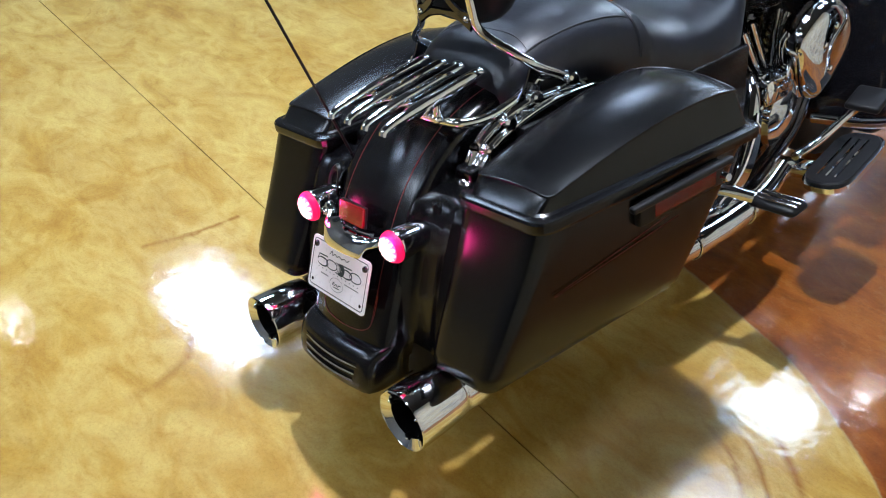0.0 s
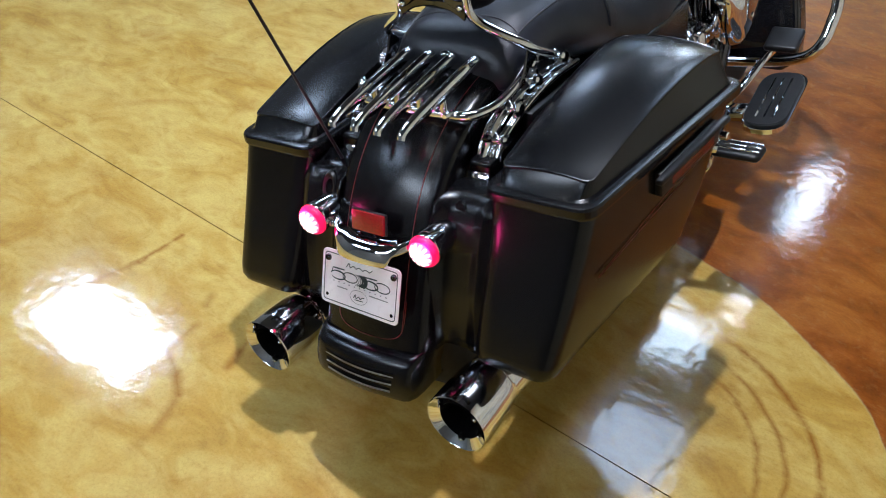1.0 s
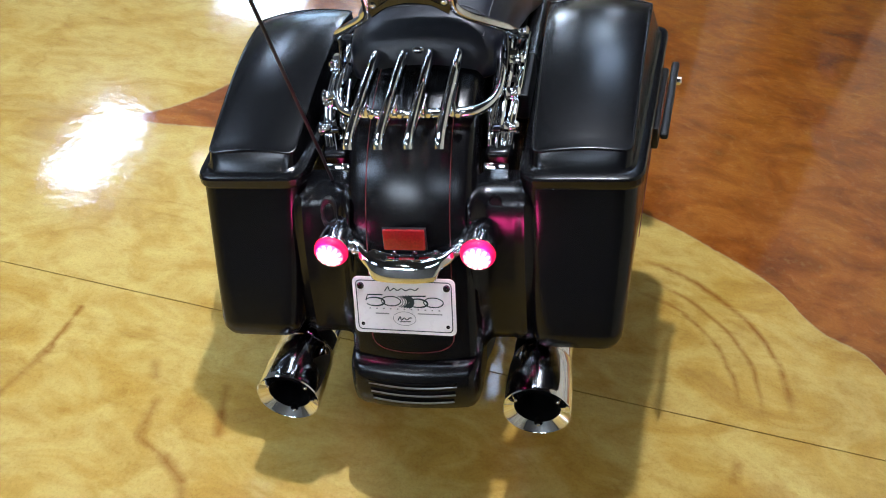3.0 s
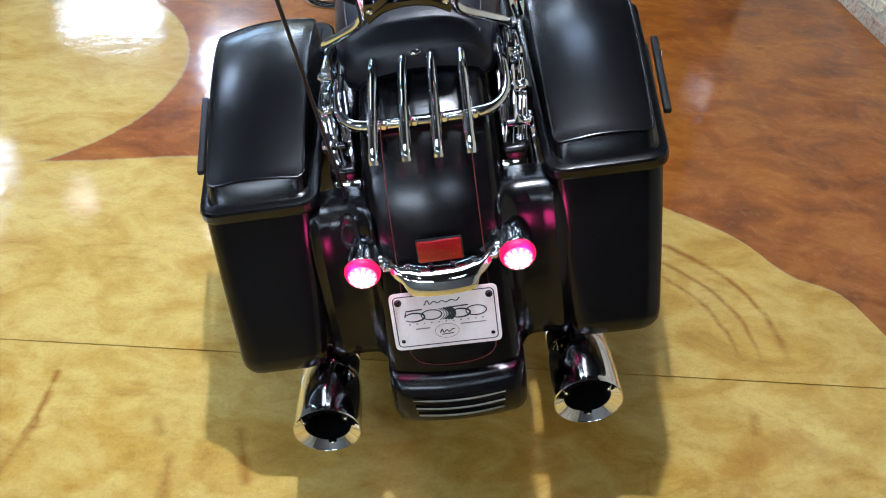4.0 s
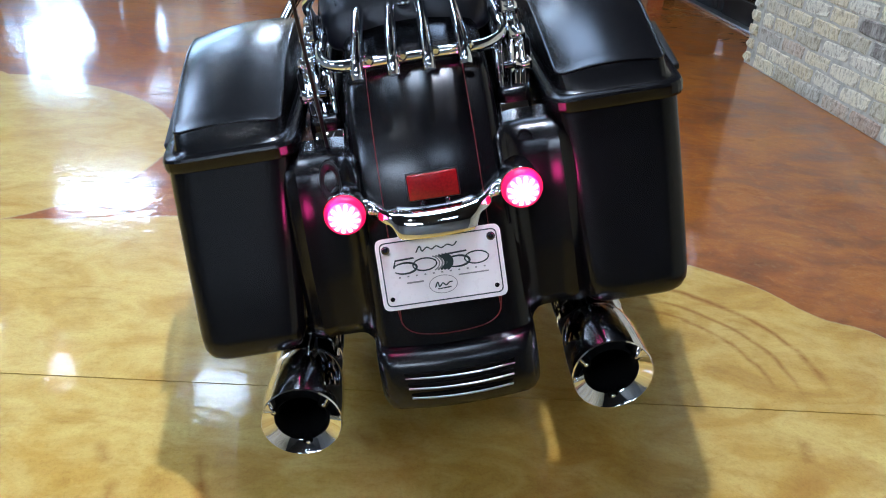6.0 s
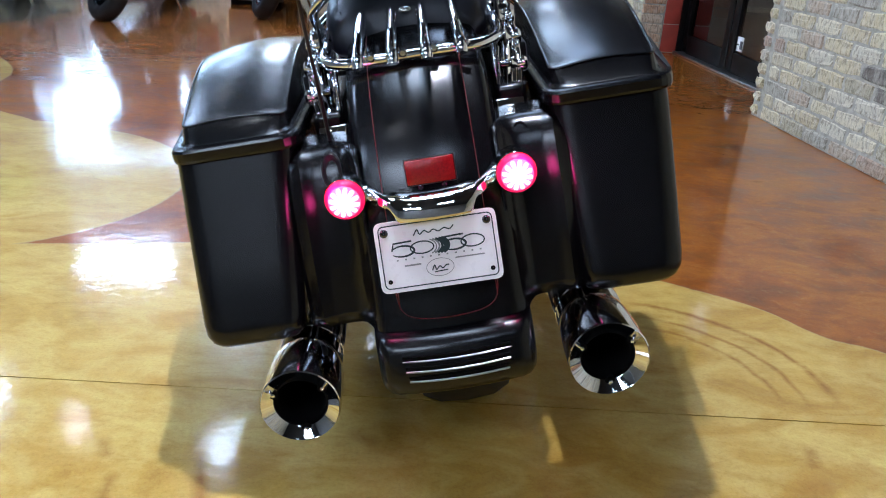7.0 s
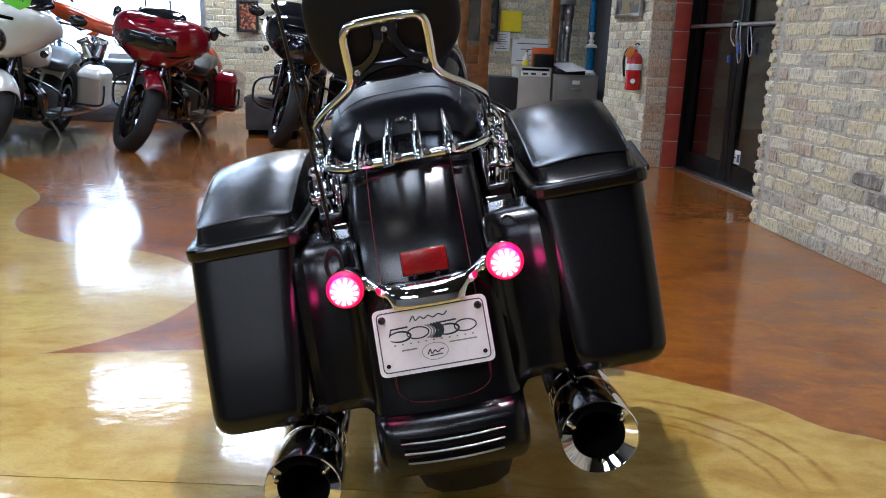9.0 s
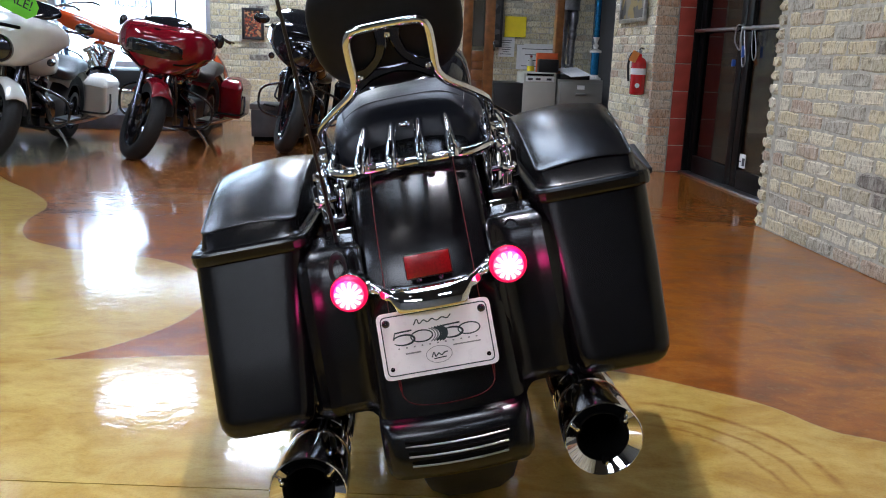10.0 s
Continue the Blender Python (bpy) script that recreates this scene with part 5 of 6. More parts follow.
part("handlebar", tube([(-0.33, 1.06, 1.16), (-0.26, 1.14, 1.17), (-0.15, 1.36, 1.15), (-0.09, 1.55, 1.02), (-0.06, 1.60, 0.93), (0, 1.60, 0.92), (0.06, 1.60, 0.93), (0.09, 1.55, 1.02), (0.15, 1.36, 1.15), (0.26, 1.14, 1.17), (0.33, 1.06, 1.16)], 0.0125), CHROME, bike)
part("side_stand", tube([(-0.20, 1.02, 0.30), (-0.30, 0.98, 0.15), (-0.40, 0.95, -0.070)], 0.012), CHROME, bike)
part("antenna", tube([(-0.146, 0.160, 0.505), (-0.1445, 0.144, 0.555), (-0.139, 0.103, 0.66), (-0.09, -0.39, 1.92)], 0.0042, seg=8, n=3, taper=0.55), PLASTIC, bike, "thin black whip antenna")
part("antenna_grommet", lathe([(0.004, 0.010), (-0.002, 0.012), (-0.004, 0.017), (0.0, 0.020), (0.006, 0.021)], seg=24), PLASTIC, bike, m=Matrix.Translation((-0.143, 0.0935, 0.525)) @ Matrix.Rotation(radians(-25), 4, "X") @ Matrix.Diagonal((0.8, 1, 1.5, 1)))


# ---- brick faces, door, and the things along the walls ----
def gap_brick(x, z):
    return x < 2.35 and z < 1.45


def header_column():
    """Edge bricks at the end of the near wall, set apart by a dark joint and a little proud of it."""
    rng = random.Random(5)
    for row in range(24):
        q = face(-0.004, 0.066, -90) @ Matrix.Translation((rng.uniform(-0.006, 0.006), rng.uniform(-0.003, 0.003), COURSE * (row + 0.5))) @ Matrix.Rotation(rng.uniform(-0.03, 0.03), 4, "Y") @ Matrix.Diagonal((0.72, 3.2, 0.97, 1))
        ob = new("brick", rng.choice(HALVES))
        ob.parent = wall_east
        ob.matrix_basis = q


GLASS, _n, _l, _b = material("door_glass")
_b.inputs["Transmission Weight"].default_value, _b.inputs["Roughness"].default_value, _b.inputs["Base Color"].default_value = 1.0, 0.02, (0.36, 0.36, 0.36, 1)
# near-black colour standing in for the darkness behind the door glass
DOOR_BACKING = surface("dark_door_backing", (0.007, 0.005, 0.0045), 0.8, vary=0.4, scale=2)


def in_build(u, v, z=0, turn=0):
    return BUILD @ Matrix.Translation((u, v, z)) @ Matrix.Rotation(radians(turn), 4, "Z")


def glass_door(v0, v1, name, label):
    d = root(name, in_build(0.42, v0), label, "door", kind="structure")
    w = v1 - v0
    st = 0.085
    for y in (st / 2, w - st / 2):
        part("door_stile", box((0.045, st, 2.05), (0, y, 1.045), 0.004), DOORBLACK, d)
    for z, h in ((0.075, 0.13), (2.02, 0.10)):
        part("door_rail", box((0.043, w - 2 * st, h), (0, w / 2, z), 0.004), DOORBLACK, d)
    g = part("pane", box((0.008, w - 2 * st, 1.83), (0, w / 2, 1.055)), GLASS, d)
    part("push_bar", tube([(-0.06, 0.03, 1.035), (-0.06, w - 0.03, 1.035)], 0.013, n=0), STEEL, d)
    for y in (0.05, w - 0.05):
        part("bar_mount", box((0.06, 0.03, 0.04), (-0.035, y, 1.035), 0.006), DOORBLACK, d)
    return d


glass_door(1.32, 2.07, "door_1", "black aluminium glass door, closed, with a push bar")
right_leaf = glass_door(0.565, 1.315, "door_2", "black aluminium glass door with a white sticker")
STICKER = surface("white_sticker", (0.78, 0.78, 0.76), 0.4, vary=0.05)
DARKINK = surface("dark_ink", (0.03, 0.03, 0.035), 0.5)
part("sticker", box((0.002, 0.12, 0.09), (-0.007, 0.64, 0.20), 0.0005), STICKER, right_leaf)
part("sticker_print", box((0.001, 0.035, 0.05), (-0.0085, 0.605, 0.195)), DARKINK, right_leaf)
part("sticker_print", box((0.001, 0.055, 0.008), (-0.0085, 0.665, 0.195)), DARKINK, right_leaf)
solid("door_frame", box((0.12, 0.05, 2.1), (0.42, 2.085, 1.05), 0.004), DOORBLACK, "black aluminium door frame post", "door frame", kind="structure", m=BUILD)
solid("door_frame", box((0.12, 0.53, 2.1), (0.47, 0.30, 1.05), 0.004), DOORBLACK, "black aluminium side panel beside the doors", "door frame", kind="structure", m=BUILD)
solid("trim", box((0.16, 1.6, 0.015), (0.42, 1.28, 0.0075), 0.004), STEEL, "worn metal threshold under the glass doors", "threshold", kind="structure", m=BUILD)
# an added box, closed round the doors so that their panes look dark
wall("wall_vestibule", (0.1, 3.4, CEIL), (2.0, 1.0, CEIL / 2), DOOR_BACKING, "added near-black wall that keeps the door glass dark")
wall("wall_vestibule_north", (1.5, 0.1, CEIL), (1.2, 2.65, CEIL / 2), DOOR_BACKING, "added near-black end wall of the box behind the glass doors")
wall("wall_vestibule_south", (1.7, 0.1, CEIL), (1.15, -0.6, CEIL / 2), DOOR_BACKING, "added near-black end wall of the box behind the glass doors")
solid("ceiling_vestibule", box((1.9, 3.4, 0.1), (1.2, 1.0, CEIL - 0.3)), DOOR_BACKING, "added near-black top of the box behind the glass doors", "ceiling", kind="structure", m=BUILD)

# red painted jamb blocks
for k in range(11):
    ob = new("block", mesh_of(box((0.1535, 0.03, 0.1955), (0, 0, 0), 0.004), "block", REDPAINT) if k == 0 else bpy.data.objects["block"].data)
    ob.parent = red_jamb
    ob.location = (0.3175, 2.096, 0.1 + 0.2 * k)

BLUE = surface("blue_vinyl", (0.02, 0.09, 0.35), 0.35)


def cable_locks():
    c = root("cable_lock", in_build(0.355, 1.28, 1.035) @ Matrix.Scale(0.72, 4), "coiled grey lock cables with blue padlocks on the door bar", "cable lock")
    part("cable", tube([(0, 0.02, 0.03), (-0.02, 0.06, 0.02), (-0.02, 0.08, -0.10), (0, 0.05, -0.17), (0, 0.0, -0.18), (-0.02, -0.03, -0.08), (0, -0.01, 0.03), (0.02, 0.02, 0.025)], 0.006), STEEL, c)
    part("cable", tube([(0, -0.02, 0.02), (-0.02, -0.04, -0.05), (0, -0.06, -0.28), (0, -0.10, -0.33), (0, -0.13, -0.27), (-0.01, -0.09, -0.1), (0, -0.05, 0.02)], 0.005), STEEL, c)
    part("cable", tube([(0, -0.2, 0.02), (0, -0.23, -0.18), (0, -0.28, -0.27), (0, -0.32, -0.22), (0, -0.26, -0.05), (0, -0.22, 0.02)], 0.004), STEEL, c)
    part("cable_sleeve", tube([(0, -0.065, -0.15), (0, -0.07, -0.25)], 0.014, n=0), BLUE, c, "blue plastic sleeve")
    part("padlock", box((0.03, 0.035, 0.06), (0, 0.10, -0.30), 0.006), BLUE, c, "small blue padlock")


cable_locks()

REDGLOSS = surface("red_enamel", (0.48, 0.012, 0.012), 0.2, coat=0.5)


def extinguisher():
    e = root("fire_extinguisher", in_build(0.012, 2.22, 0.56), "red fire extinguisher with an orange tag hung on brick", "fire extinguisher")
    body = part("bottle", lathe([(0.0, 0.045), (0.008, 0.056), (0.235, 0.056), (0.262, 0.045), (0.278, 0.020), (0.30, 0.017)], axis="z", seg=28, caps=True), REDGLOSS, e)
    part("label", lathe([(0.150, 0.0566), (0.195, 0.0566)], axis="z", seg=28), STICKER, body)
    part("label_seal", lathe([(0, 0.018), (-0.0015, 0.017), (-0.0015, 0.0004)], seg=18, at=(-0.02, -0.0585, 0.07)), STICKER, body)
    part("valve", box((0.03, 0.03, 0.035), (0, 0, 0.312), 0.006), STEEL, e)
    part("lever", ribbon([(0.0, 0.01, 0.33), (0.0, -0.04, 0.345), (0.0, -0.075, 0.335)], 0.018, 0.006, (1, 0, 0)), BLACKCHROME, e)
    part("hose", tube([(0, 0.02, 0.315), (-0.05, 0.03, 0.30), (-0.075, 0.02, 0.22), (-0.068, 0.01, 0.10)], 0.009), PLASTIC, e)
    part("tag", box((0.055, 0.002, 0.08), (-0.055, -0.045, 0.28), 0.0006, m=Matrix.Rotation(radians(25), 4, "Y")), surface("orange_tag", (0.75, 0.26, 0.06), 0.6), e)
    part("hook", ribbon([(0.0, 0.0, 0.32), (0.04, 0.0, 0.345), (0.075, 0.0, 0.335)], 0.015, 0.004, (0, 1, 0)), STEEL, e)


extinguisher()


def framed(name, u, v, z, w, h, turn, label, inner, frame_mat):
    f = root(name, in_build(u, v, z, turn), label, "picture")
    bm = bmesh.new()
    for sx in (-1, 1):
        box((0.03, 0.025, h), (sx * (w / 2 - 0.015), 0, 0), 0.003, bm)
        box((w - 0.06, 0.025, 0.03), (0, 0, sx * (h / 2 - 0.015)), 0.003, bm)
    part("frame", bm, frame_mat, f)
    part("picture", box((w - 0.05, 0.008, h - 0.05), (0, 0.004, 0)), inner, f)
    return f


def blotches(name, cols, scale):
    mat, nd, ln, bs = material(name)
    tc, v = nd.new("ShaderNodeTexCoord"), nd.new("ShaderNodeTexVoronoi")
    v.inputs["Scale"].default_value = scale
    ln.new(tc.outputs["Object"], v.inputs["Vector"])
    r = nd.new("ShaderNodeValToRGB")
    r.color_ramp.interpolation = "CONSTANT"
    while len(r.color_ramp.elements) < len(cols):
        r.color_ramp.elements.new(0.5)
    for i, (e, c) in enumerate(zip(r.color_ramp.elements, cols)):
        e.position, e.color = i / len(cols), (*c, 1)
    sep = nd.new("ShaderNodeSeparateColor")
    ln.new(v.outputs["Color"], sep.inputs[0])
    ln.new(sep.outputs[0], r.inputs["Fac"])
    ln.new(r.outputs["Color"], bs.inputs["Base Color"])
    bs.inputs["Roughness"].default_value = 0.4
    return mat


POSTER_RED = blotches("poster_print", [(0.30, 0.05, 0.02), (0.36, 0.08, 0.03), (0.05, 0.03, 0.02), (0.45, 0.22, 0.10), (0.12, 0.03, 0.02), (0.03, 0.02, 0.02)], 55)
POSTER_DARK = blotches("dark_print", [(0.02, 0.02, 0.022), (0.05, 0.05, 0.05), (0.03, 0.03, 0.03), (0.10, 0.10, 0.10)], 14)
METAL_ART = blotches("metal_art", [(0.10, 0.10, 0.10), (0.22, 0.20, 0.17), (0.05, 0.05, 0.05), (0.30, 0.22, 0.08)], 12)
framed("picture_frame", -3.255, NV - 0.03, 1.06, 0.235, 0.335, 0, "small red motorcycle poster on the brick wall", POSTER_RED, DARKFRAME)
framed("picture_frame", -0.70, NV - 0.03, 1.20, 0.42, 0.60, 0, "dark framed poster on the brick wall", POSTER_DARK, DARKFRAME)
framed("wall_art", 0.045, 2.58, 1.38, 0.62, 0.56, -90, "weathered metal wall art on whitewashed brick", METAL_ART, STEEL)

PAPER = surface("white_paper", (0.74, 0.74, 0.72), 0.7, vary=0.06, scale=30)
YELLOW = surface("yellow_paper", (0.80, 0.62, 0.02), 0.7, vary=0.05)


def sheet(name, u, z, w, h, mat, label, bars=0, v=None, cat="paper"):
    s = solid(name, box((w, 0.003, h), (0, 0, 0)), mat, label, cat, m=in_build(u, (v or NV) - 0.012, z))
    for k in range(bars):
        part("print_bar", box((w * (0.7 - 0.15 * (k % 3)), 0.001, h * 0.03), (-w * 0.04, -0.0022, h * (0.34 - 0.7 * k / max(1, bars - 1)))), DARKINK, s)
    return s


sheet("notice", -0.34, 1.13, 0.245, 0.225, YELLOW, "bright yellow paper notice pinned to brick")
sheet("notice", -0.43, 0.905, 0.18, 0.215, PAPER, "white printed notice pinned to brick", 7)
sheet("wall_calendar", -0.05, 0.80, 0.52, 0.27, PAPER, "white wall calendar sheet pinned to brick", 4)
sheet("notice", 0.02, 0.935, 0.50, 0.03, PAPER, "long white paper strip pinned to brick")

CABINET = surface("grey_steel_cabinet", (0.23, 0.225, 0.20), 0.45, vary=0.08, scale=6)
CABINET_LIGHT = surface("beige_machine", (0.42, 0.41, 0.35), 0.5, vary=0.06, scale=6)
ORANGE = surface("orange_plastic", (0.62, 0.10, 0.02), 0.5)


def file_cabinet(u, v, w, high, mat, label, drawers):
    c = root("file_cabinet", in_build(u, v), label, "cabinet")
    part("body", box((w, 0.55, high), (0, 0.275, high / 2), 0.006), mat, c)
    h = (high - 0.06) / drawers
    for k in range(drawers):
        d = part("drawer", box((w - 0.04, 0.02, h - 0.015), (0, -0.008, 0.04 + h * (k + 0.5)), 0.004), mat, c)
        part("handle", box((0.10, 0.02, 0.018), (0, -0.024, 0.04 + h * (k + 0.55)), 0.005), STEEL, d)
        part("label_holder", box((0.075, 0.006, 0.04), (0, -0.020, 0.04 + h * (k + 0.8)), 0.002), STICKER, d)
    return c


file_cabinet(0.12, 4.30, 0.46, 0.60, CABINET, "grey steel file cabinet with two drawers", 2)
shred = root("office_machine", in_build(-0.295, 4.30), "beige office machine with a dark slot on top", "office machine")
part("body", box((0.33, 0.4, 0.66), (0, 0.2, 0.33), 0.012), CABINET_LIGHT, shred)
part("slot", box((0.27, 0.01, 0.02), (0, -0.002, 0.638)), BORE_SLOT_BLACK, shred)
part("panel", box((0.29, 0.008, 0.05), (0, -0.003, 0.595), 0.002), STICKER, shred)
for x in (-0.10, -0.02, 0.09):
    part("print_bar", box((0.05, 0.002, 0.02), (x, -0.008, 0.595)), DARKINK, shred)
solid("desk", box((0.30, 0.5, 0.55), (0, 0.25, 0.275), 0.008), DARKFRAME, "low dark wooden desk beside the machine", "desk", m=in_build(-0.60, 4.32))
tray = root("letter_tray", in_build(-0.20, 4.42, 0.66), "black tray with orange folders standing on the machine", "tray")
part("holder", box((0.20, 0.14, 0.13), (0, 0, 0.065), 0.012), PLASTIC, tray)
part("folder", box((0.21, 0.06, 0.19), (0, 0.06, 0.095), 0.003), ORANGE, tray, "orange folders")
spray = root("spray_bottle", in_build(-0.385, 4.36, 0.66), "clear spray bottle with a yellow label", "bottle")
MILKY = surface("milky_plastic", (0.52, 0.52, 0.46), 0.3, vary=0.1)
bottle = part("bottle_body", lathe([(0, 0.03), (0.005, 0.034), (0.09, 0.034), (0.12, 0.014), (0.14, 0.012)], axis="z", seg=20, caps=True), MILKY, spray)
part("bottle_label", lathe([(0.012, 0.0348), (0.060, 0.0348)], axis="z", seg=20), YELLOW, bottle, "yellow paper label")
part("spray_head", box((0.018, 0.055, 0.022), (0, -0.012, 0.152), 0.006), REDPAINT, spray, "small red spray head")
pad = root("paper_stack", in_build(0.06, 4.42, 0.60), "loose white papers on the file cabinet", "papers")
part("binder", box((0.30, 0.24, 0.05), (0, 0, 0.025), 0.006), PLASTIC, pad)
part("paper_sheet", box((0.24, 0.30, 0.006), (0.0, -0.05, 0.072), 0.001, m=Matrix.Rotation(radians(14), 4, "X") @ Matrix.Rotation(radians(18), 4, "Z")), PAPER, pad)
FOIL = surface("blue_foil", (0.02, 0.24, 0.50), 0.18, 0.7, vary=0.5, scale=90)
troph = root("trophy", in_build(0.29, 4.45, 0.60), "tall trophy with blue foil columns and white bases", "trophy")
MARBLE = surface("white_marble", (0.72, 0.70, 0.66), 0.25, vary=0.12, scale=20)
part("base", lathe([(0, 0.075), (0.02, 0.075), (0.03, 0.05), (0.05, 0.045)], axis="z", seg=8, caps=True), MARBLE, troph)
part("column", lathe([(0.05, 0.042), (0.27, 0.042)], axis="z", seg=20, caps=True), FOIL, troph)
part("tier", lathe([(0.27, 0.06), (0.29, 0.06), (0.31, 0.02), (0.34, 0.03), (0.36, 0.014), (0.40, 0.025), (0.42, 0.035)], axis="z", seg=20, caps=True), MARBLE, troph)
part("column", lathe([(0.42, 0.03), (0.80, 0.03)], axis="z", seg=20, caps=True), FOIL, troph)
part("tier", lathe([(0.80, 0.045), (0.82, 0.045), (0.84, 0.02), (0.90, 0.03), (0.95, 0.005)], axis="z", seg=20, caps=True), MARBLE, troph)


def statue():
    """A standing figure in armour as one plain mesh."""
    bm = bmesh.new()
    for s in (-1, 1):
        tube([(s * 0.06, 0, 0.05), (s * 0.062, 0, 0.22), (s * 0.064, -0.01, 0.44), (s * 0.07, 0, 0.60), (s * 0.07, 0, 0.80)], 0.042, bm, 14, taper=1.6)
        dome((s * 0.063, -0.02, 0.45), 0.066, bm, (1, 1.1, 1.0))
        dome((s * 0.062, 0.01, 0.28), 0.062, bm, (1, 1.1, 2.0))
        dome((s * 0.068, 0, 0.64), 0.080, bm, (1, 1.1, 1.7))
        lathe([(0.09, 0.05), (0.11, 0.062), (0.13, 0.05)], bm, 14, (s * 0.06, 0, 0), "z")
        dome((s * 0.063, -0.06, 0.05), 0.06, bm, (0.8, 1.7, 0.8))
        tube([(s * 0.18, 0, 1.32), (s * 0.22, -0.02, 1.1), (s * 0.20, -0.10, 0.92)], 0.04, bm, 12)
        dome((s * 0.18, 0, 1.34), 0.075, bm)
    lathe([(0.72, 0.15), (0.86, 0.16), (0.98, 0.12), (1.15, 0.16), (1.33, 0.165), (1.42, 0.07), (1.46, 0.05)], bm, 24, axis="z", caps=True)
    dome((0, 0, 1.56), 0.09, bm, (0.9, 1, 1.2))
    box((0.36, 0.36, 0.05), (0, 0, 0.025), 0.008, bm)
    solid("statue", bm, STEEL, "dull grey statue of a figure in plate armour", "statue", m=in_build(0.15, 5.1, 0.62) @ Matrix.Diagonal((0.72, 0.8, 0.95, 1)))
    solid("pedestal", box((0.34, 0.36, 0.62), (0, 0, 0.31), 0.01), DARKFRAME, "dark wooden pedestal under the armour statue", "pedestal", m=in_build(0.15, 5.1))


statue()


def wooden_door():
    """A tall open wooden door leaf with raised panels, and the post of its frame."""
    d = root("door_3", in_build(-1.06, 4.32), "open varnished wooden door with panels", "door", kind="structure")
    for x, w in ((0.025, 0.09), (0.24, 0.10)):
        part("door_stile", box((w, 0.045, 2.1), (x, 0, 1.06), 0.005), WOOD, d)
    for z, h in ((0.14, 0.24), (0.62, 0.10), (0.80, 0.10), (2.05, 0.12)):
        part("door_rail", box((0.12, 0.043, h), (0.13, 0, z), 0.004), WOOD, d)
    for z, h in ((0.42, 0.30), (0.71, 0.08)):
        part("door_panel", box((0.115, 0.025, h), (0.13, 0.004, z), 0.008), WOOD, d)
    part("pane", box((0.13, 0.006, 1.16), (0.13, 0.004, 1.42)), GLASS, d)
    part("door_hinge", box((0.02, 0.01, 0.09), (0.288, -0.024, 0.9), 0.003), BLACKCHROME, d)
    solid("door_frame", box((0.075, 0.12, 2.2), (-0.065, 4.62, 1.1), 0.006), WOOD, "varnished wooden door post", "door frame", kind="structure", m=BUILD)
    solid("door_frame", box((1.2, 0.12, 0.12), (-0.55, 4.62, 2.26), 0.006), WOOD, "varnished wooden door head", "door frame", kind="structure", m=BUILD)


wooden_door()

# shop window frame and what stands in it
WHITEFRAME = surface("pale_window_frame", (0.42, 0.42, 0.46), 0.5)
win = root("window_1", in_build(0, NV + 0.10), "large shop window full of daylight", "window", kind="structure")
for u in (WIN[0] + 0.03, WIN[1] - 0.03):
    part("window_frame", box((0.06, 0.08, 1.50), (u, 0, 1.31), 0.004), WHITEFRAME, win)
part("window_frame", box((0.045, 0.08, 1.40), (WIN[0] + 0.14, -0.01, 1.31), 0.004), surface("blue_frame", (0.10, 0.20, 0.36), 0.4), win)
for z in (0.58, 2.04):
    part("window_frame", box((WIN[1] - WIN[0] - 0.12, 0.08, 0.07), ((WIN[0] + WIN[1]) / 2, 0, z), 0.004), WHITEFRAME, win)
for k, (a, b) in enumerate(((0.0, 0.05), (0.09, 0.05), (0.17, 0.09), (0.30, 0.08))):
    part("window_lettering", tube([(-4.78 + a, -0.05, 1.30), (-4.78 + a, -0.05, 1.22), (-4.78 + a + b, -0.05, 1.20), (-4.78 + a + b, -0.05, 1.30)], 0.008, seg=6), DARKINK, win)
bm = bmesh.new()
for sx in (-1, 1):
    box((0.02, 0.012, 0.30), (-4.22 + sx * 0.13, -0.05, 1.16), 0, bm)
    box((0.24, 0.012, 0.02), (-4.22, -0.05, 1.16 + sx * 0.14), 0, bm)
part("window_sign", bm, DARKINK, win, "black square sign frame stuck to the glass")

solid("display_platform", box((2.0, 0.9, 0.14), (0, 0, 0.07), 0.012), surface("grey_carpet", (0.07, 0.07, 0.075), 0.95, bump=0.5, bscale=300), "low grey display platform under the shop window", "platform", m=in_build(-4.55, 4.75))
crate = root("storage_box", in_build(-2.80, 3.72), "dark grey storage box on the floor", "box")
part("body", box((0.46, 0.36, 0.24), (0, 0, 0.16), 0.01), surface("grey_box", (0.075, 0.072, 0.075), 0.6), crate)
part("lid", box((0.48, 0.38, 0.05), (0, 0, 0.305), 0.008), surface("grey_lid", (0.10, 0.098, 0.10), 0.6), crate)
part("foot", box((0.42, 0.32, 0.04), (0, 0, 0.02), 0.004), BORE_SLOT_BLACK, crate)


# ---- other motorcycles of the showroom ----
def nose(sections, p=0.75, n=32, vee=0.0):
    """A blunt fairing along y; vee narrows it towards its lower edge."""
    bm = blob(sections, n, p)
    table = sorted((y, (zt + zb) / 2, (zt - zb) / 2) for y, w, zt, zb in sections)
    for v in bm.verts:
        mid = lerp_table(v.co.y, [(a, b) for a, b, c in table])
        half = lerp_table(v.co.y, [(a, c) for a, b, c in table])
        v.co.x *= 1 - vee * max(0.0, (mid - v.co.z) / half) ** 1.3
        v.co.z += 0.10 * vee * max(0.0, (mid - v.co.z) / half) * (abs(v.co.x) / 0.4)
    return bm


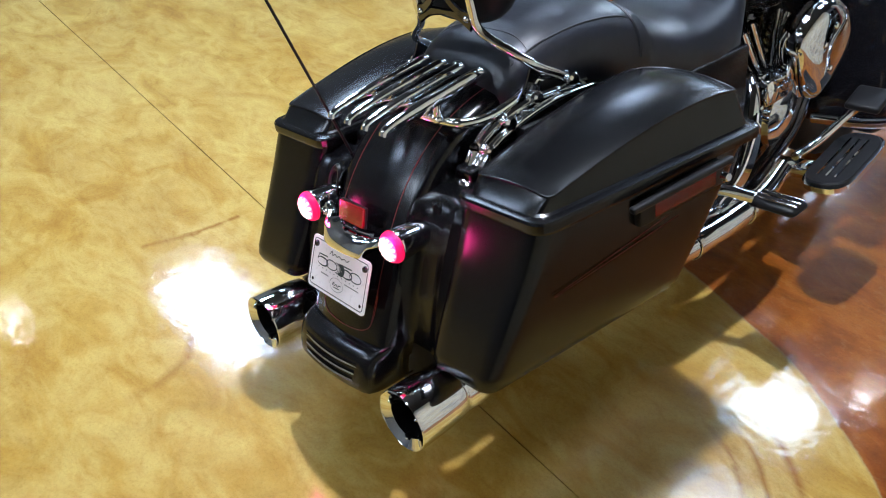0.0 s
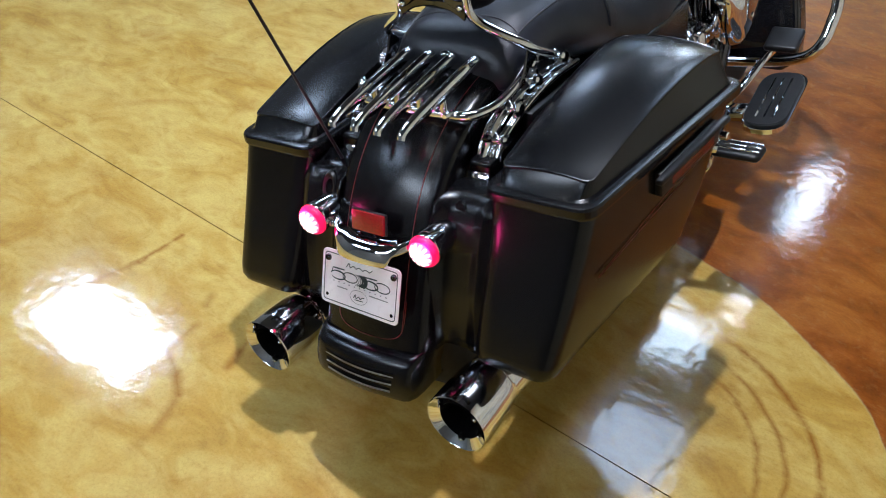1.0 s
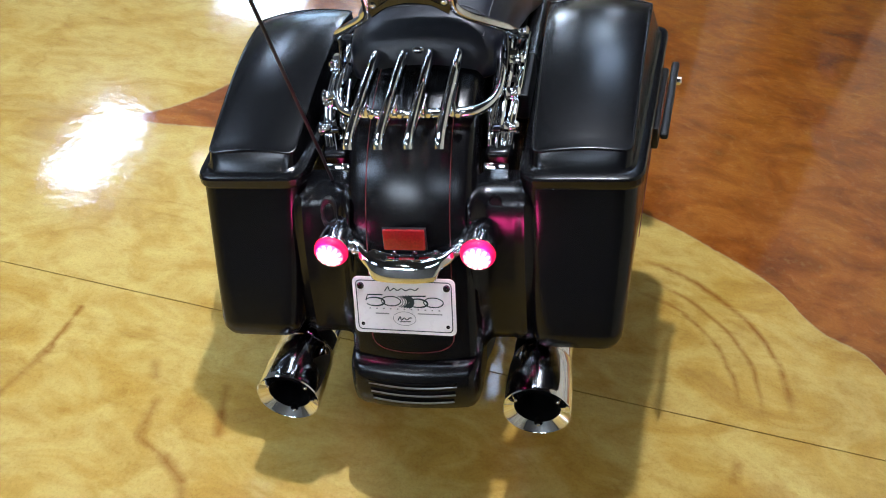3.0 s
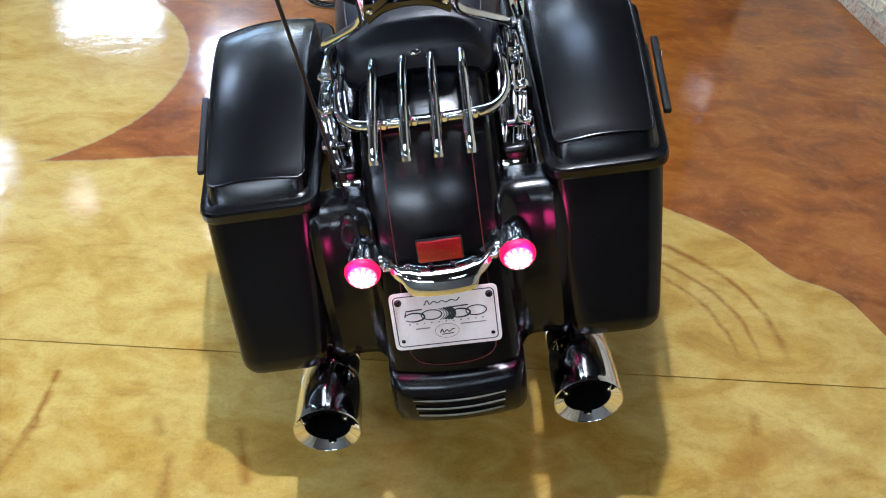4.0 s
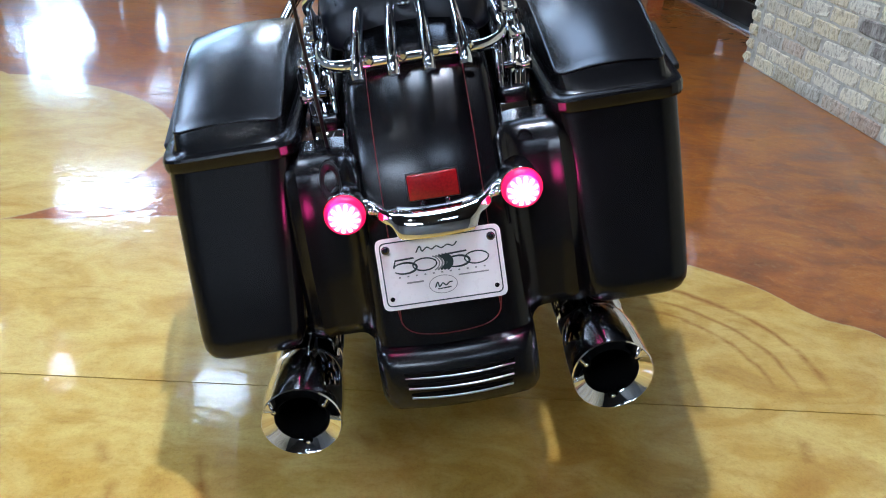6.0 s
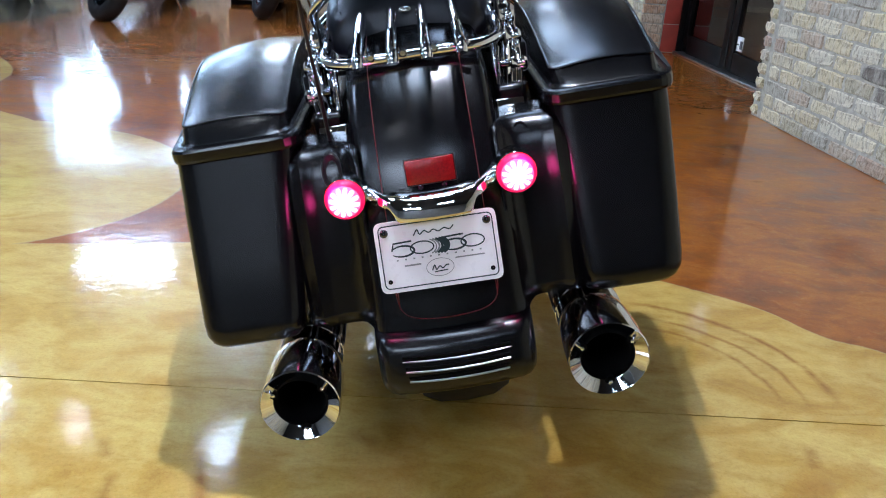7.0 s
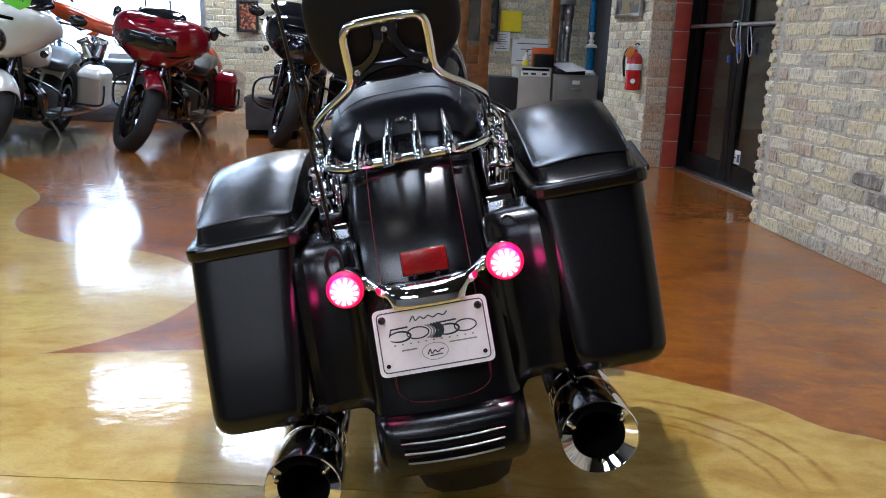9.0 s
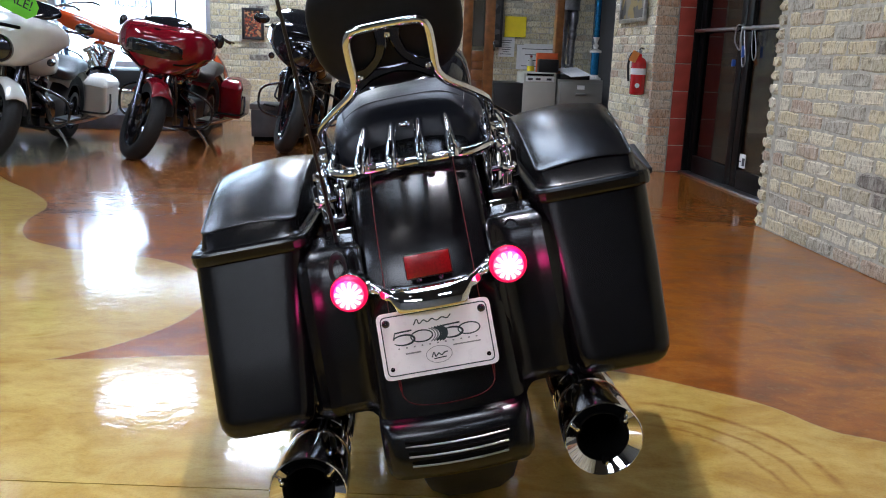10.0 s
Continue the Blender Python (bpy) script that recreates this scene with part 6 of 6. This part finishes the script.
def showroom_bike(m, paint, label, style, lean=-10, cases=True, steer_by=48):
    b = root("motorcycle", m @ Matrix.Rotation(radians(lean), 4, "Y"), label, "motorcycle", "motorcycles on display")
    wheel(b, 0, 0.31, 0.17, "rear_wheel", BLACKCHROME)
    steer = Matrix.Translation((0, 1.62, 0.33 - 0.030 * (steer_by / 40) ** 2)) @ Matrix.Rotation(radians(steer_by), 4, Vector((0, -0.40, 0.917)))
    wheel(b, 1.62, 0.33, 0.13, "front_wheel", BLACKCHROME, 10, steer)
    for s in (-1, 1):
        part("fork_leg", tube([(s * 0.105, 1.60, 0.31), (s * 0.105, 1.36, 0.95)], 0.027, n=0, taper=1.15), BLACKCHROME, b)
    def guard(yc, zc, r, w, a0, a1, name):
        ob = part(name, loft([[Vector((w * k, yc + (r - 0.05 * max(0, abs(k) - 0.5)) * math.cos(a), zc + (r - 0.11 * max(0, abs(k) - 0.5)) * math.sin(a))) for k in (-1, -0.9, -0.7, -0.35, 0, 0.35, 0.7, 0.9, 1)] for a in (radians(d) for d in range(a0, a1, 8))], closed=False), paint, b)
        thick(ob, 0.006)
        return ob
    f = guard(0, 0.33 - 0.33, 0.365, 0.088, 48, 160, "front_fender")
    f.matrix_basis = steer
    guard(0, 0.32, 0.39, 0.105, 35, 215, "rear_fender")
    part("fuel_tank", blob([(0.42, 0.03, 0.70, 0.66), (0.50, 0.09, 0.73, 0.64), (0.70, 0.15, 0.82, 0.67), (0.95, 0.17, 0.93, 0.74), (1.14, 0.14, 0.99, 0.82), (1.26, 0.06, 1.0, 0.90)]) if style == "custom" else blob([(0.62, 0.05, 0.76, 0.70), (0.66, 0.12, 0.81, 0.64), (0.80, 0.165, 0.88, 0.62), (0.98, 0.17, 0.91, 0.63), (1.14, 0.13, 0.90, 0.68), (1.22, 0.05, 0.86, 0.74)]), paint, b)
    part("seat", blob([(-0.14, 0.08, 0.73, 0.66), (-0.10, 0.13, 0.77, 0.64), (0.08, 0.14, 0.79, 0.62), (0.22, 0.15, 0.76, 0.60), (0.34, 0.17, 0.70, 0.58), (0.52, 0.15, 0.70, 0.60), (0.64, 0.08, 0.72, 0.64)]), LEATHER, b, "black leather seat")
    part("crankcase", lathe([(-0.16, 0.02), (-0.16, 0.12), (-0.13, 0.15), (0.13, 0.15), (0.16, 0.12), (0.17, 0.02)], axis="x", at=(0, 0.86, 0.32), seg=30), BLACKCHROME, b)
    part("gearbox", box((0.26, 0.40, 0.20), (0, 0.58, 0.34), 0.04), DARKFRAME, b)
    eng = CHROME if style == "custom" else BLACKCHROME
    for tilt in (22, -22):
        prof = [(-0.01, 0.06)]
        for k in range(9):
            prof += [(0.022 * k, 0.06), (0.022 * k + 0.001, 0.09), (0.022 * k + 0.009, 0.09), (0.022 * k + 0.010, 0.06)]
        bm = lathe(prof + [(0.21, 0.06), (0.25, 0.04), (0.26, 0.001)], None, 24, axis="z")
        cyl = part("cylinder", bm, eng, b, m=Matrix.Translation((0, 0.86, 0.40)) @ Matrix.Rotation(radians(tilt), 4, "X"))
        part("rocker_cover", box((0.15, 0.13, 0.05), (0, 0, 0.245), 0.018, seg=3), CHROME, cyl)
    part("air_cleaner", lathe([(-0.02, 0.06), (0.0, 0.092), (0.03, 0.088), (0.045, 0.05), (0.046, 0.0005)], axis="x", at=(0.17, 0.90, 0.60), seg=30), CHROME if style == "custom" else GLOSS, b)
    for s in (-1, 1):
        part("muffler", lathe([(-0.33, 0.035), (-0.33, 0.046), (0.1, 0.046), (0.45, 0.036), (0.55, 0.02)], at=(s * 0.20, 0, 0.24), seg=20), GLOSS if style != "custom" else CHROME, b)
        part("footboard", box((0.12, 0.30, 0.02), (s * 0.31, 0.86, 0.32), 0.008), PLASTIC, b)
        part("exhaust_header", tube([(s * 0.08, 0.98, 0.50), (s * 0.18, 1.02, 0.42), (s * 0.19, 0.9, 0.27), (s * 0.20, 0.5, 0.24)], 0.022), eng, b)
        part("engine_guard", tube([(s * 0.10, 1.20, 0.24), (s * 0.33, 1.17, 0.27), (s * 0.40, 1.12, 0.36), (s * 0.36, 1.14, 0.50), (s * 0.10, 1.20, 0.60)], 0.011), GLOSS, b, "black engine guard bar")
    if style != "custom":
        part("oil_cooler", box((0.20, 0.04, 0.16), (0, 1.21, 0.40), 0.012), DARKFRAME, b)
        for s in (-1, 1):
            part("down_tube", tube([(s * 0.07, 1.30, 0.84), (s * 0.10, 1.20, 0.50), (s * 0.10, 1.10, 0.24), (s * 0.13, 0.70, 0.20)], 0.018), GLOSS, b)
            part("saddle_guard", tube([(s * 0.17, 0.12, 0.30), (s * 0.40, 0.10, 0.32), (s * 0.42, 0.06, 0.40), (s * 0.40, 0.02, 0.50)], 0.010), GLOSS, b)
            part("brake_caliper", box((0.05, 0.07, 0.11), (s * 0.075, 1.55, 0.46), 0.014), BLACKCHROME, b)
    part("side_stand", tube([(-0.14, 0.80, 0.26), (-0.26, 0.74, 0.12), (-0.34, 0.72, -0.045)], 0.013), CHROME, b)
    part("handlebar", tube([(-0.42, 0.92, 1.02), (-0.34, 1.00, 1.05), (-0.18, 1.18, 1.04), (-0.06, 1.26, 0.96), (0.06, 1.26, 0.96), (0.18, 1.18, 1.04), (0.34, 1.00, 1.05), (0.42, 0.92, 1.02)], 0.013), BLACKCHROME if style != "custom" else CHROME, b)
    if cases:
        for s in (-1, 1):
            c = part("side_case", loft([[Vector((s * q.x, q.y, z)) for q in rounded_quad([(0.17 + i, y0), (0.36 - i, y0), (0.40 - i, y1), (0.19 + i, y1)], 0.04)] for z, y0, y1, i in ((0.27, -0.46, 0.06, 0.02), (0.29, -0.48, 0.08, 0), (0.56, -0.40, 0.18, 0))]), paint, b)
            part("case_lid", loft([[Vector((s * q.x, q.y, z)) for q in rounded_quad([(0.165 + i, y0 + i), (0.365 - i, y0 + i), (0.405 - i, y1 - i), (0.185 + i, y1 - i)], 0.04)] for z, y0, y1, i in ((0.563, -0.405, 0.19, 0), (0.585, -0.405, 0.19, 0), (0.62, -0.38, 0.18, 0.015), (0.655, -0.30, 0.15, 0.035), (0.672, -0.18, 0.10, 0.06))]), paint, c)
    if style == "shark":
        fa = part("fairing", nose([(1.63, 0.09, 0.97, 0.80), (1.615, 0.16, 1.00, 0.73), (1.56, 0.245, 1.035, 0.69), (1.47, 0.325, 1.075, 0.655), (1.35, 0.38, 1.10, 0.645), (1.25, 0.395, 1.095, 0.67), (1.16, 0.38, 1.07, 0.74), (1.12, 0.29, 1.03, 0.87)], 0.5, vee=0.55), paint, b, "wide frame-mounted fairing")
        lamp_panel = part("headlamp_panel", nose([(1.642, 0.09, 0.935, 0.845), (1.634, 0.145, 0.948, 0.825), (1.600, 0.205, 0.950, 0.820), (1.548, 0.245, 0.935, 0.828), (1.52, 0.25, 0.925, 0.84)], 0.35), GLOSS, fa, "dark twin headlamp panel")
        for s in (-1, 1):
            part("headlamp", dome((s * 0.085, 1.640, 0.902), 0.017, squash=(3.0, 0.5, 0.9)), BLACKCHROME, lamp_panel)
            part("mirror", dome((s * 0.405, 1.21, 1.03), 0.055, squash=(0.7, 0.6, 1.1)), GLOSS, fa)
            part("side_vent", ribbon([(s * 0.17, 1.592, 0.79), (s * 0.255, 1.535, 0.80), (s * 0.31, 1.46, 0.83)], 0.014, 0.012, (0, 0, 1)), BORE_SLOT_BLACK, fa)
        part("windscreen", nose([(1.48, 0.08, 1.065, 1.03), (1.42, 0.16, 1.10, 1.03), (1.34, 0.20, 1.145, 1.04), (1.28, 0.19, 1.15, 1.05), (1.26, 0.13, 1.13, 1.06)], 0.8), GLOSS, fa, "short smoked windscreen")
        part("vent", box((0.05, 0.02, 0.02), (0, 1.555, 1.035), 0.006), BORE_SLOT_BLACK, fa)
    elif style == "batwing":
        fa = part("fairing", nose([(1.60, 0.10, 0.97, 0.78), (1.585, 0.16, 1.03, 0.74), (1.54, 0.23, 1.09, 0.72), (1.45, 0.31, 1.13, 0.72), (1.33, 0.37, 1.13, 0.77), (1.24, 0.385, 1.08, 0.83), (1.22, 0.33, 1.05, 0.88)], 0.5, vee=0.35), paint, b, "wide handlebar fairing")
        part("headlamp_bezel", lathe([(0.0, 0.105), (0.035, 0.105), (0.042, 0.094), (0.028, 0.084)], at=(0, 1.590, 0.855), seg=30), GLOSS, fa)
        part("headlamp", lathe([(0.024, 0.085), (0.034, 0.05), (0.038, 0.0005)], at=(0, 1.590, 0.855), seg=30), BLACKCHROME, fa)
        part("vent", box((0.26, 0.03, 0.028), (0, 1.578, 1.030), 0.012), BORE_SLOT_BLACK, fa)
        part("windscreen", nose([(1.47, 0.14, 1.12, 1.10), (1.40, 0.28, 1.18, 1.10), (1.33, 0.33, 1.24, 1.11), (1.29, 0.30, 1.25, 1.15), (1.27, 0.2, 1.22, 1.16)], 0.8), GLOSS, fa, "short smoked windscreen")
    for s in (-1, 1):
        if style == "batwing":
            part("mirror", dome((s * 0.47, 1.20, 1.10), 0.06, squash=(1.25, 0.4, 0.75)), GLOSS, b)
            part("turn_signal", lathe([(-0.03, 0.005), (-0.02, 0.025), (0.02, 0.028), (0.026, 0.02), (0.028, 0.0005)], at=(s * 0.30, 1.36, 0.80), seg=18), BLACKCHROME, b)
        part("brake_lever", tube([(s * 0.30, 1.06, 1.05), (s * 0.40, 1.02, 1.04), (s * 0.47, 0.98, 1.03)], 0.006), BLACKCHROME, b)
    return b


def stand_at(u, v, turn, k=0.9, z=0.0):
    """The pose of a display bike whose front wheel stands at u, v."""
    return in_build(u, v, z, turn) @ Matrix.Scale(k, 4) @ Matrix.Translation((0, -1.62, 0))


CANDY = surface("candy_red_paint", (0.21, 0.004, 0.012), 0.12, vary=0.15, coat=0.9, coat_rough=0.03)
PEARL = surface("pearl_white_paint", (0.66, 0.64, 0.58), 0.16, vary=0.04, coat=0.8, coat_rough=0.04)
FLAME = surface("orange_red_paint", (0.42, 0.045, 0.008), 0.14, vary=0.5, scale=5, coat=0.9, coat_rough=0.03)
showroom_bike(stand_at(-3.68, 2.28, 174), CANDY, "candy red touring motorcycle with a shark-nose fairing, on its stand", "shark", steer_by=38)
showroom_bike(stand_at(-4.64, 2.05, 180), PEARL, "pearl white touring motorcycle with a sale tag, on its stand", "batwing")
showroom_bike(stand_at(-2.66, 2.78, 176), GLOSS, "gloss black touring motorcycle with handlebar fairing, on its stand", "batwing", steer_by=20)
showroom_bike(stand_at(-5.38, 4.72, 94, 0.98, 0.14), FLAME, "orange-red custom motorcycle with a chrome engine on a platform", "custom", lean=-6, cases=False, steer_by=4)

tag = root("sale_tag", in_build(-4.26, 1.80, 1.055, -12) @ Matrix.Scale(0.86, 4), "fluorescent green paper sale tag with black lettering", "tag")
LIME = surface("lime_paper", (0.16, 0.72, 0.05), 0.6, vary=0.04)
octo = [(q.x, q.y) for q in rounded_quad([(-0.17, -0.09), (0.17, -0.09), (0.17, 0.09), (-0.17, 0.09)], 0.06, n=1, e=1)]
part("card", loft([[Vector((x, y, z)) for x, z in octo] for y in (0, 0.002)]), LIME, tag)
word = bpy.data.curves.new("lettering", "FONT")
word.body, word.size, word.extrude, word.align_x, word.align_y = "SALE!", 0.105, 0.0008, "CENTER", "CENTER"
word.materials.append(DARKINK)
wo = new("lettering", word)
wo.parent = tag
wo.matrix_basis = Matrix.Translation((0.0, -0.002, 0.01)) @ Matrix.Rotation(radians(90), 4, "X")
tag.matrix_basis = tag.matrix_basis @ Matrix.Rotation(radians(24), 4, "Y")

# bricks last
brickwork(wall_east, face(0, 0, -90), 6.9, CEIL - 0.05, 11, gap_brick)
header_column()
brickwork(wall_pier, face(0.07, 2.08, 0), 0.165, CEIL - 0.05, 12, lambda x, z: z < 2.2, stack=TANS)
brickwork(wall_pier, face(0.07, 3.14, -90), 3.14 - 2.08, CEIL - 0.05, 13)
brickwork(wall_north, face(WIN[1], NV, 0), 5.5, CEIL - 0.05, 14)
brickwork(wall_north_left, face(WIN[0] - 1.6, NV, 0), 1.6, CEIL - 0.05, 15)
brickwork(wall_under, face(WIN[0], NV, 0), WIN[1] - WIN[0], 0.54, 16)
solid("wall_east_end", box((0.196, 0.122, CEIL), (0.104, 0.031, CEIL / 2)), MORTAR, "mortar bed behind the edge bricks of the pale brick wall", "wall", kind="structure", m=BUILD)
